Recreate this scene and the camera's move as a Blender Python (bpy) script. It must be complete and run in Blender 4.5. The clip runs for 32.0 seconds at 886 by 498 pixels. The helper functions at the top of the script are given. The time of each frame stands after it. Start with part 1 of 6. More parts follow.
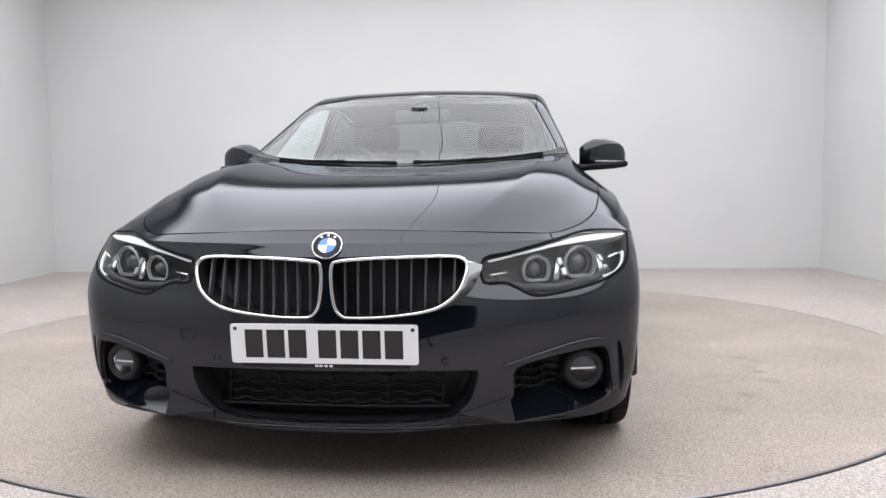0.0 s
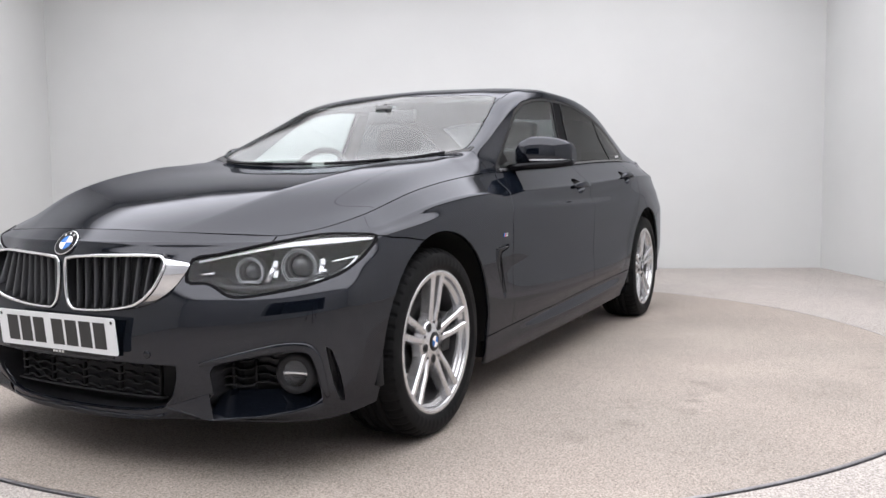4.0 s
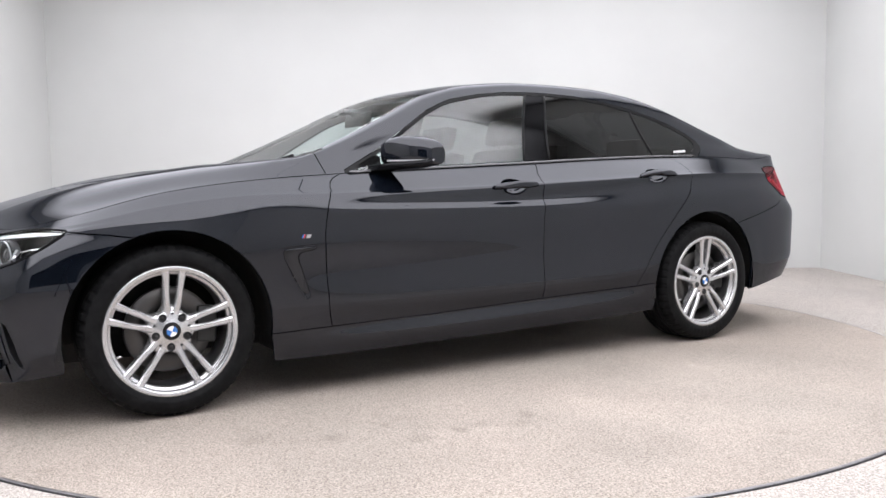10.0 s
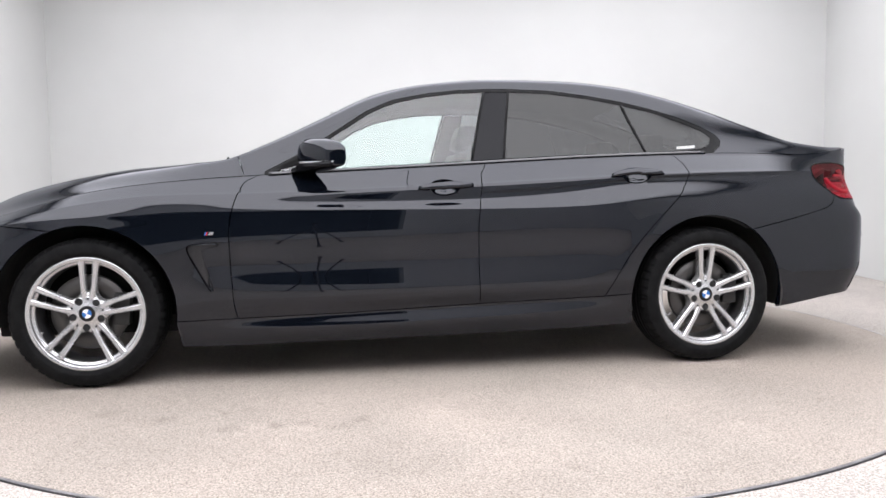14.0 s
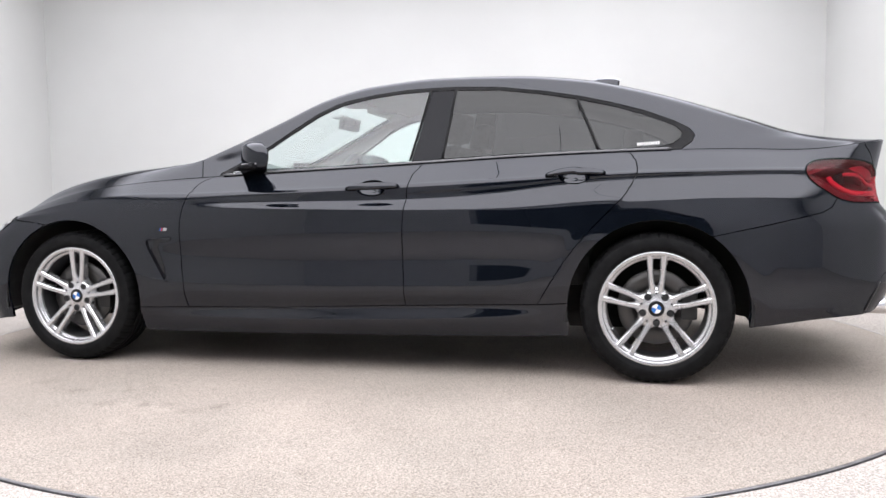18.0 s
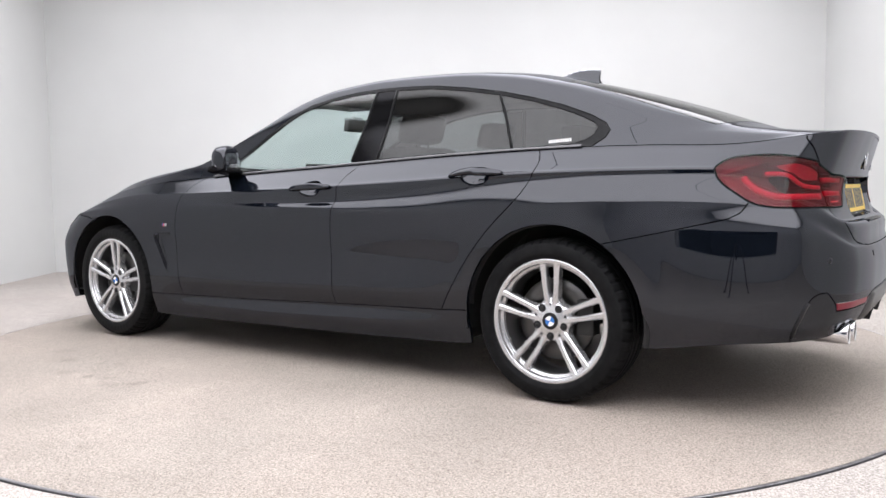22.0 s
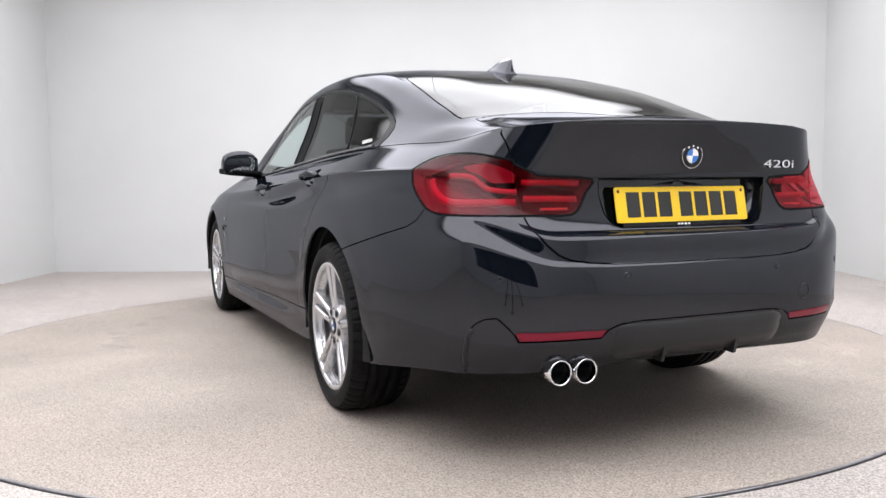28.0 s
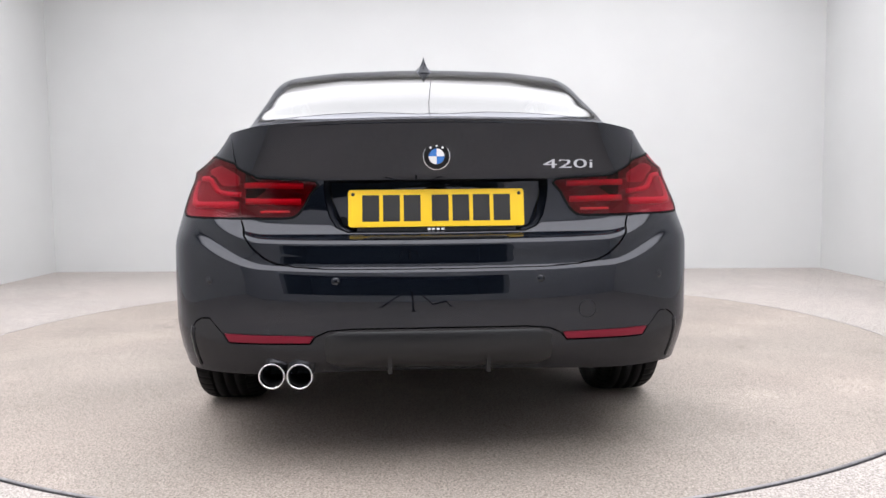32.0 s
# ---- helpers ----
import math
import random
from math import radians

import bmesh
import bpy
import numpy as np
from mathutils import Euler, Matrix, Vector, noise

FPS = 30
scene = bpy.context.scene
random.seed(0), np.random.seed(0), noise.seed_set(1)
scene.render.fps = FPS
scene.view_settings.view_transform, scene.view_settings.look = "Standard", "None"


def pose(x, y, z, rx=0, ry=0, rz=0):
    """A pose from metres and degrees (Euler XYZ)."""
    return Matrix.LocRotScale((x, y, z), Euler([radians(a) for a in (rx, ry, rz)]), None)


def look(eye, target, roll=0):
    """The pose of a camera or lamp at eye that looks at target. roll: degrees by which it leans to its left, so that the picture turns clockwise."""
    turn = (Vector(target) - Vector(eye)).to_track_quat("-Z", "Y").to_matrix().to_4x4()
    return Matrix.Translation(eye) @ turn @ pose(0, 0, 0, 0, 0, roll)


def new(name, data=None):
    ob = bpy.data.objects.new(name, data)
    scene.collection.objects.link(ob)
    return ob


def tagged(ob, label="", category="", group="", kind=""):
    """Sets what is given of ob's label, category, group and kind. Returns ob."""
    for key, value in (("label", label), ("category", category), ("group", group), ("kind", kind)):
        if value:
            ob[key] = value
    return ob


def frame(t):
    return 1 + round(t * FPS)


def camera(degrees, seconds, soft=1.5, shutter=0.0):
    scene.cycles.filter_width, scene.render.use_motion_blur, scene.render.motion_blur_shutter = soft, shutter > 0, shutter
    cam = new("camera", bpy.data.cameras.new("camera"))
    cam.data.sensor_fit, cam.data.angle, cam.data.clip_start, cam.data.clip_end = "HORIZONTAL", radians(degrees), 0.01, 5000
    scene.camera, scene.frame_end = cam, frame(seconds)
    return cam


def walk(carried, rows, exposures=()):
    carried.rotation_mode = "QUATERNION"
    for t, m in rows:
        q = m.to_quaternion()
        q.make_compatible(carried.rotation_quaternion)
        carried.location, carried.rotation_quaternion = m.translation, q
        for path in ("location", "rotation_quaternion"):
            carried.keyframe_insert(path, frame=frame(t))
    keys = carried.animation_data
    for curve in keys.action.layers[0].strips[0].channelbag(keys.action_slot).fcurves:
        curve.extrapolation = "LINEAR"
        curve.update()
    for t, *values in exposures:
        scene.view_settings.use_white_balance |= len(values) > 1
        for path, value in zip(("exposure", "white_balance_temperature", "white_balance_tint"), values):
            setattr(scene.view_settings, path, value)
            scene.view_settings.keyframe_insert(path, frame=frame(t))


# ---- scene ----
cam = camera(57.26, 32.0)
EYE_H = 0.8535
walk(cam, [(0.0, look((0, 0, EYE_H), (0, 10, EYE_H - 10 * math.tan(radians(4.457))), -0.587)),
           (32.0, look((0, 0, EYE_H), (0, 10, EYE_H - 10 * math.tan(radians(4.457))), -0.587))],
     exposures=[(0.0, 0.05), (4.0, 0.09), (8.0, 0.21), (14.0, 0.32), (20.0, 0.34), (32.0, 0.28)])

# ---- the turn of the table ----
AXIS = (-0.089, 4.5686)
TABLE_R = 2.541
CAR_OFF = (0.1875, 0.040)


def table_turn(t):
    """Heading of the car's nose at t seconds, in degrees."""
    drift = np.interp(t, [0, 4, 8, 12, 16, 20, 24, 28, 32], [.146, -.15, -.12, .1, -.02, -.017, .05, .003, -.049])
    return 270 - (6.416 + 5.33419 * t + float(drift))


# ---- world and lights ----
world = bpy.data.worlds.new("world")
scene.world = world
world.use_nodes = True
wn = world.node_tree.nodes
wn["Background"].inputs[0].default_value = (0.95, 0.97, 1.0, 1)
wn["Background"].inputs[1].default_value = 0.25
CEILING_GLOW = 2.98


# ---- materials ----
def mat(name, colour, rough=0.5, metal=0.0, **more):
    m = bpy.data.materials.new(name)
    m.use_nodes = True
    b = m.node_tree.nodes["Principled BSDF"]
    b.inputs["Base Color"].default_value = (*colour, 1)
    b.inputs["Roughness"].default_value = rough
    b.inputs["Metallic"].default_value = metal
    for k, v in more.items():
        b.inputs[k.replace("_", " ")].default_value = v
    return m


def noisy(m, scale, c1, c2, detail=6, bump=0.0, bump_scale=None, rough=None, lo=0.35, hi=0.65):
    """Two-tone noise on the base colour, and a fine bump."""
    nt = m.node_tree
    b = nt.nodes["Principled BSDF"]
    tc = nt.nodes.new("ShaderNodeTexCoord")
    n1 = nt.nodes.new("ShaderNodeTexNoise")
    n1.inputs["Scale"].default_value, n1.inputs["Detail"].default_value = scale, detail
    nt.links.new(tc.outputs["Object"], n1.inputs["Vector"])
    r = nt.nodes.new("ShaderNodeValToRGB")
    r.color_ramp.elements[0].position, r.color_ramp.elements[1].position = lo, hi
    r.color_ramp.elements[0].color, r.color_ramp.elements[1].color = (*c1, 1), (*c2, 1)
    nt.links.new(n1.outputs["Fac"], r.inputs["Fac"])
    nt.links.new(r.outputs["Color"], b.inputs["Base Color"])
    if rough:
        mr = nt.nodes.new("ShaderNodeMapRange")
        mr.inputs["To Min"].default_value, mr.inputs["To Max"].default_value = rough
        nt.links.new(n1.outputs["Fac"], mr.inputs["Value"])
        nt.links.new(mr.outputs["Result"], b.inputs["Roughness"])
    if bump:
        n2 = nt.nodes.new("ShaderNodeTexNoise")
        n2.inputs["Scale"].default_value, n2.inputs["Detail"].default_value = bump_scale or scale * 8, 4
        nt.links.new(tc.outputs["Object"], n2.inputs["Vector"])
        bp = nt.nodes.new("ShaderNodeBump")
        bp.inputs["Strength"].default_value, bp.inputs["Distance"].default_value = bump, 0.002
        nt.links.new(n2.outputs["Fac"], bp.inputs["Height"])
        nt.links.new(bp.outputs["Normal"], b.inputs["Normal"])
    return r


M = {}
def gloss_paint(name, colour, f0, rise, rough):
    """Dark body colour under a clear lacquer, whose gloss grows gently towards grazing."""
    m = mat(name, colour, 0.4, 0.0, Specular_IOR_Level=0.0)
    nt = m.node_tree
    nd = nt.nodes
    flake = nd.new("ShaderNodeTexNoise")
    flake.inputs["Scale"].default_value, flake.inputs["Detail"].default_value = 900, 2
    ramp = nd.new("ShaderNodeValToRGB")
    ramp.color_ramp.elements[0].position, ramp.color_ramp.elements[1].position = .35, .7
    ramp.color_ramp.elements[0].color = (*[c * .8 for c in colour], 1)
    ramp.color_ramp.elements[1].color = (*[c * 1.35 for c in colour], 1)
    lw, pw, ma = nd.new("ShaderNodeLayerWeight"), nd.new("ShaderNodeMath"), nd.new("ShaderNodeMath")
    lw.inputs["Blend"].default_value = .5
    pw.operation, ma.operation = "POWER", "MULTIPLY_ADD"
    pw.inputs[1].default_value = 5.0
    ma.inputs[1].default_value, ma.inputs[2].default_value = rise, f0
    gl, mix = nd.new("ShaderNodeBsdfGlossy"), nd.new("ShaderNodeMixShader")
    gl.inputs["Roughness"].default_value = rough
    gl.inputs["Color"].default_value = (.938, .945, 1, 1)
    for p, q in ((flake.outputs["Fac"], ramp.inputs["Fac"]), (ramp.outputs["Color"], nd["Principled BSDF"].inputs["Base Color"]), (lw.outputs["Facing"], pw.inputs[0]),
                 (pw.outputs[0], ma.inputs[0]), (ma.outputs[0], mix.inputs[0]), (nd["Principled BSDF"].outputs[0], mix.inputs[1]), (gl.outputs[0], mix.inputs[2]),
                 (mix.outputs[0], nd["Material Output"].inputs[0])):
        nt.links.new(p, q)
    return m


M["paint"] = gloss_paint("black_paint", (0.0031, 0.0043, 0.0070), .050, .54, .02)
M["rubber"] = mat("tyre_rubber", (0.008, 0.008, 0.009), 0.6, 0.0, Specular_IOR_Level=0.10)
M["alloy"] = mat("alloy_silver", (0.58, 0.58, 0.592), 0.27, 0.78)
M["dark"] = mat("dark_plastic", (0.012, 0.012, 0.014), 0.5)


def obj(name, bm, material, parent=None, label=""):
    """Link a bmesh (or mesh) as one object, under parent if given."""
    if isinstance(bm, bmesh.types.BMesh):
        me = bpy.data.meshes.new(name)
        bm.to_mesh(me)
        bm.free()
    else:
        me = bm
    if material is not None and not me.materials:
        me.materials.append(material)
    ob = new(name, me)
    if parent is not None:
        ob.parent = parent
    if label:
        tagged(ob, label)
    return ob


part = obj


def smooth_all(me, on=True):
    me.polygons.foreach_set("use_smooth", [on] * len(me.polygons))


def box(bm, x0, x1, y0, y1, z0, z1, bevel=0.0):
    r = bmesh.ops.create_cube(bm, size=1.0)
    vs = r["verts"]
    for v in vs:
        v.co = Vector(((x0 + x1) / 2 + v.co.x * (x1 - x0), (y0 + y1) / 2 + v.co.y * (y1 - y0), (z0 + z1) / 2 + v.co.z * (z1 - z0)))
    if bevel:
        es = list({e for v in vs for e in v.link_edges})
        bmesh.ops.bevel(bm, geom=es, offset=bevel, segments=2, affect="EDGES", profile=0.7)
    return bm


def lathe(profile, n, axis="Y"):
    """A surface of revolution from (radius, along) pairs, round the y axis."""
    bm = bmesh.new()
    rings = []
    for r, a in profile:
        ring = []
        for i in range(n):
            t = 2 * math.pi * i / n
            ring.append(bm.verts.new((r * math.cos(t), a, r * math.sin(t))))
        rings.append(ring)
    for r0, r1 in zip(rings, rings[1:]):
        for i in range(n):
            j = (i + 1) % n
            bm.faces.new((r0[i], r0[j], r1[j], r1[i]))
    bmesh.ops.recalc_face_normals(bm, faces=bm.faces)
    for f in bm.faces:
        f.smooth = True
    return bm


# ---- the studio room ----
ROOM_X0, ROOM_X1, ROOM_Y0, ROOM_Y1, ROOM_H = -4.04, 3.79, -1.2, 8.45, 3.3
BACK_LEFT, BACK_RIGHT = 8.43, 8.11        # the back wall stands a little askew
def thin_glass(name, tint, f0=.043, rough=0.0, rise=None):
    """Clear sheet: tinted see-through with a mirror gloss that grows towards grazing."""
    m = bpy.data.materials.new(name)
    m.use_nodes = True
    nt = m.node_tree
    nt.nodes.clear()
    out = nt.nodes.new("ShaderNodeOutputMaterial")
    mix = nt.nodes.new("ShaderNodeMixShader")
    tr = nt.nodes.new("ShaderNodeBsdfTransparent")
    gl = nt.nodes.new("ShaderNodeBsdfGlossy")
    lw = nt.nodes.new("ShaderNodeLayerWeight")
    lw.inputs["Blend"].default_value = .5
    pw = nt.nodes.new("ShaderNodeMath")
    pw.operation = "POWER"
    pw.inputs[1].default_value = 5.0
    ma = nt.nodes.new("ShaderNodeMath")
    ma.operation = "MULTIPLY_ADD"
    ma.inputs[1].default_value, ma.inputs[2].default_value = 1 - f0 if rise is None else rise, f0
    tr.inputs[0].default_value = (*tint, 1)
    gl.inputs["Roughness"].default_value = rough
    gl.inputs["Color"].default_value = (1, 1, 1, 1)
    for a, b in ((lw.outputs["Facing"], pw.inputs[0]), (pw.outputs[0], ma.inputs[0]), (ma.outputs[0], mix.inputs[0]), (tr.outputs[0], mix.inputs[1]),
                 (gl.outputs[0], mix.inputs[2]), (mix.outputs[0], out.inputs[0])):
        nt.links.new(a, b)
    return m


M["glass"] = thin_glass("screen_glass", (0.70, 0.76, 0.76), .055, 0, .52)
M["side_glass"] = thin_glass("green_glass", (0.80, 0.90, 0.88), .080, 0, .66)
M["privacy"] = thin_glass("privacy_glass", (0.125, 0.132, 0.135), .040, 0, .40)
M["rear_glass"] = thin_glass("rear_glass", (0.13, 0.14, 0.145), .05, 0, .62)
M["lamp_lens"] = thin_glass("lamp_lens", (0.90, 0.91, 0.92), .016, 0, .60)
M["red_lens"] = thin_glass("red_lens", (0.82, 0.22, 0.30), .020, 0, .20)
M["dark_red_lens"] = thin_glass("dark_red_lens", (0.78, 0.15, 0.21), .020, 0, .16)
M["piano"] = gloss_paint("piano_black", (0.004, 0.004, 0.0045), .015, .16, .05)
M["trim"] = mat("black_trim", (0.008, 0.008, 0.009), 0.4, 0, Specular_IOR_Level=.12)
M["satin_trim"] = mat("satin_trim", (0.09, 0.09, 0.095), 0.22, 0.6)
M["valance"] = gloss_paint("valance_black", (0.006, 0.0065, 0.008), .045, .42, .10)
M["satin"] = mat("satin_grey", (0.012, 0.012, 0.013), 0.32, 0, Specular_IOR_Level=.35)
M["chrome"] = mat("chrome", (0.78, 0.78, 0.79), 0.06, 1.0)
M["satin_chrome"] = mat("satin_chrome", (0.62, 0.62, 0.63), 0.22, 1.0)
M["lamp_white"] = mat("lamp_white", (0.82, 0.83, 0.85), 0.25)
M["indicator"] = mat("indicator_clear", (0.42, 0.42, 0.43), 0.25)
M["lamp_grey"] = mat("lamp_grey", (0.10, 0.10, 0.105), 0.35, 0.4)
M["lamp_dark"] = mat("lamp_dark", (0.016, 0.016, 0.018), 0.4, 0, Specular_IOR_Level=.25)
M["wing_chrome"] = mat("wing_chrome", (0.70, 0.70, 0.71), 0.09, 1.0)
M["bar_red"] = mat("bar_red", (0.40, 0.045, 0.10), 0.4)
M["deep_red"] = mat("deep_red", (0.14, 0.009, 0.028), 0.40)
M["lamp_pink"] = mat("lamp_pink", (0.75, 0.35, 0.35), 0.3)
M["reflex_red"] = mat("reflex_red", (0.19, 0.010, 0.026), 0.3, 0, Specular_IOR_Level=.2)
M["plate_white"] = mat("plate_white", (0.72, 0.73, 0.74), 0.35)
M["plate_yellow"] = mat("plate_yellow", (0.80, 0.52, 0.01), 0.35)
M["ink"] = mat("plate_black", (0.012, 0.012, 0.012), 0.4)
M["badge_blue"] = mat("badge_blue", (0.03, 0.16, 0.50), 0.25, 0, Coat_Weight=1.0)
M["badge_white"] = mat("badge_white", (0.80, 0.80, 0.80), 0.25, 0, Coat_Weight=1.0)
M["badge_black"] = mat("badge_black", (0.01, 0.01, 0.011), 0.35, 0, Specular_IOR_Level=.2)
M["badge_red"] = mat("badge_red", (0.5, 0.02, 0.03), 0.3)
M["bracket"] = mat("lamp_bracket", (.40, .40, .41), .28, .8)
M["brake"] = mat("brake_steel", (0.085, 0.082, 0.08), 0.4, 0.8)
M["caliper"] = mat("caliper_grey", (0.02, 0.02, 0.02), 0.6, 0.3)
M["seat"] = mat("seat_leather", (0.018, 0.018, 0.02), 0.5)
M["cabin"] = mat("cabin_plastic", (0.02, 0.02, 0.022), 0.55)
M["headliner"] = mat("headliner_cloth", (0.30, 0.30, 0.30), 0.9)
M["mirror_glass"] = mat("mirror_silver", (0.82, 0.84, 0.85), 0.01, 1.0)
M["underbody"] = mat("underbody_black", (0.008, 0.008, 0.009), 0.8)
noisy(M["underbody"], 14, (.006, .006, .007), (.014, .013, .013), bump=.3)
noisy(M["rubber"], 30, (.0045, .0045, .005), (.009, .009, .0095), bump=.15, bump_scale=300, rough=(.5, .7))
noisy(M["seat"], 60, (.014, .014, .016), (.024, .024, .026), bump=.2, bump_scale=500)
noisy(M["trim"], 50, (.006, .006, .007), (.010, .010, .011), rough=(.3, .45))
noisy(M["dark"], 80, (.009, .009, .010), (.016, .016, .018), bump=.1, bump_scale=900)
M["dark"].node_tree.nodes["Principled BSDF"].inputs["Specular IOR Level"].default_value = .2
M["slat"] = mat("slat_grey", (.075, .075, .080), .28, 0.2, Specular_IOR_Level=.6)
# ---- body lines of the car: x forward, y to its left, z up, from mid-wheelbase on the ground ----
def akima(t, v, q):
    """Smooth curve through v at t, read at q; it does not overshoot."""
    t, v, q = np.asarray(t, float), np.asarray(v, float), np.asarray(q, float)
    if len(t) < 3:
        return np.stack([np.interp(q, t, c) for c in v.T], 1) if v.ndim > 1 else np.interp(q, t, v)
    if v.ndim == 1:
        return akima(t, v[:, None], q)[:, 0]
    d = (np.diff(v, axis=0).T / np.diff(t)).T
    m = np.concatenate([[3 * d[0] - 2 * d[1]], [2 * d[0] - d[1]], d, [2 * d[-1] - d[-2]], [3 * d[-1] - 2 * d[-2]]])
    w = np.abs(np.diff(m, axis=0)) + np.abs(m[1:] + m[:-1]) / 2
    w1, w2 = w[2:] + 1e-9, w[:-2] + 1e-9
    k = (w1 * m[1:-2] + w2 * m[2:-1]) / (w1 + w2)
    i = np.clip(np.searchsorted(t, q) - 1, 0, len(t) - 2)
    h = (t[i + 1] - t[i])[:, None]
    u = ((q - t[i])[:, None]) / h
    return (v[i] * (1 + 2 * u) * (1 - u) ** 2 + v[i + 1] * u * u * (3 - 2 * u)
            + h * (k[i] * u * (1 - u) ** 2 + k[i + 1] * u * u * (u - 1)))


# Each line runs from the middle of the nose round the left side to the middle of the tail.
LINE_BOTTOM = [(2.16, 0, .165), (2.15, .2, .166), (2.1, .42, .178), (2.03, .6135, .175), (1.939, .7715, .18), (1.82, .847, .2), (1.7,
        .8622, .21), (1.405, .87, .2), (1.05, .865, .165), (.75, .855, .16), (.2, .85, .165), (-.3, .85, .172), (-.85, .855,
        .185), (-1.05, .86, .195), (-1.405, .87, .22), (-1.78, .865, .245), (-2.05, .82, .285), (-2.25, .72, .295), (-2.36, .5,
        .285), (-2.39, .25, .275), (-2.395, 0, .272)]
LINE_SILL = [(2.185, 0, .27), (2.175, .2, .27), (2.13, .42, .275), (2.055, .615, .27), (1.965, .78, .275), (1.845, .865, .285),
        (1.71, .88, .285), (1.405, .885, .285), (1.05, .89, .28), (.75, .882, .283), (.2, .878, .295), (-.3, .878, .31), (-.85,
        .882, .325), (-1.05, .887, .335), (-1.405, .885, .33), (-1.78, .878, .33), (-2.06, .835, .345), (-2.27, .735, .355),
        (-2.395, .5, .35), (-2.425, .25, .345), (-2.43, 0, .345)]
LINE_LOW = [(2.2, 0, .4), (2.19, .2, .4), (2.145, .42, .4), (2.07, .615, .4), (1.98, .785, .405), (1.855, .875, .41), (1.715, .893,
        .41), (1.405, .9, .41), (1.05, .893, .41), (.75, .888, .41), (.2, .885, .42), (-.3, .885, .43), (-.85, .888, .44),
        (-1.05, .892, .44), (-1.405, .9, .44), (-1.77, .89, .44), (-2.07, .845, .44), (-2.29, .745, .44), (-2.43, .5, .44),
        (-2.46, .25, .44), (-2.465, 0, .44)]
LINE_MID = [(2.19, 0, .5), (2.18, .2, .5), (2.13, .42, .505), (2.055, .615, .51), (1.97, .785, .515), (1.85, .875, .52), (1.715,
        .896, .525), (1.405, .905, .53), (1.05, .9, .53), (.75, .895, .53), (.2, .893, .535), (-.3, .893, .54), (-.85, .895,
        .55), (-1.05, .898, .55), (-1.405, .906, .55), (-1.77, .893, .55), (-2.07, .848, .55), (-2.29, .75, .55), (-2.435, .5,
        .55), (-2.465, .25, .55), (-2.47, 0, .55)]
LINE_HIGH = [(2.185, 0, .585), (2.17, .2, .59), (2.1, .42, .6), (2.02, .615, .6), (1.94, .78, .61), (1.83, .865, .62), (1.71, .888,
        .63), (1.405, .905, .65), (1.05, .902, .65), (.75, .898, .65), (.2, .897, .65), (-.3, .897, .65), (-.85, .9, .655),
        (-1.05, .902, .66), (-1.405, .908, .665), (-1.77, .893, .66), (-2.06, .846, .66), (-2.28, .748, .65), (-2.42, .5, .64),
        (-2.45, .25, .635), (-2.455, 0, .63)]
LINE_CREASE = [(2.182, 0, .655), (2.163, .2, .658), (2.07, .42, .66), (1.985, .6105, .665), (1.897, .7545, .675), (1.8, .836, .69),
        (1.7, .8656, .71), (1.405, .89, .735), (1.05, .895, .745), (.75, .895, .75), (.2, .895, .75), (-.3, .895, .75), (-.85,
        .895, .755), (-1.05, .896, .76), (-1.405, .895, .78), (-1.77, .876, .785), (-2.04, .83, .775), (-2.25, .735, .765),
        (-2.34, .5, .72), (-2.335, .25, .71), (-2.335, 0, .71)]
LINE_SHOULDER = [(2.162, 0, .698), (2.143, .2, .697), (2.055, .42, .694), (1.965, .606, .695), (1.864, .719, .705), (1.77, .792, .72),
        (1.68, .8332, .735), (1.405, .86, .79), (1.05, .868, .825), (.75, .868, .84), (.2, .868, .85), (-.3, .868, .862), (-.85,
        .866, .875), (-1.05, .866, .88), (-1.405, .858, .89), (-1.77, .828, .893), (-2.02, .78, .89), (-2.22, .69, .9), (-2.345,
        .5, .89), (-2.368, .25, .885), (-2.375, 0, .885)]
LINE_BELT = [(2.1, 0, .732), (2.085, .2, .73), (2.015, .42, .72), (1.93, .6, .711), (1.84, .685, .725), (1.75, .735, .748), (1.65,
        .765, .775), (1.405, .79, .838), (1.05, .79, .885), (.75, .765, .905), (.2, .745, .932), (-.3, .742, .955), (-.85, .738,
        .983), (-1.05, .735, .99), (-1.405, .725, 1), (-1.77, .7, 1), (-2.02, .665, .99), (-2.235, .622, 1.016), (-2.385,
        .46, 1.038), (-2.415, .2, 1.046), (-2.42, 0, 1.048)]


def between(a, b, w, out, first, last, drop=0.0):
    """A line between two others, drawn out sideways along a stretch of the flank."""
    made = []
    for i, (p, q) in enumerate(zip(a, b)):
        m = [p[k] + (q[k] - p[k]) * w for k in range(3)]
        if first <= i <= last:
            f = min(1.0, (i - first + 1) / 2, (last - i + 1) / 2)
            m[1] += out * f
            m[2] += drop * f
        made.append(tuple(m))
    return made


def altered(line, y=None, z=None):
    """The line with other widths or heights at some of its stations."""
    return [(p[0], (y or {}).get(i, p[1]), (z or {}).get(i, p[2])) for i, p in enumerate(line)]


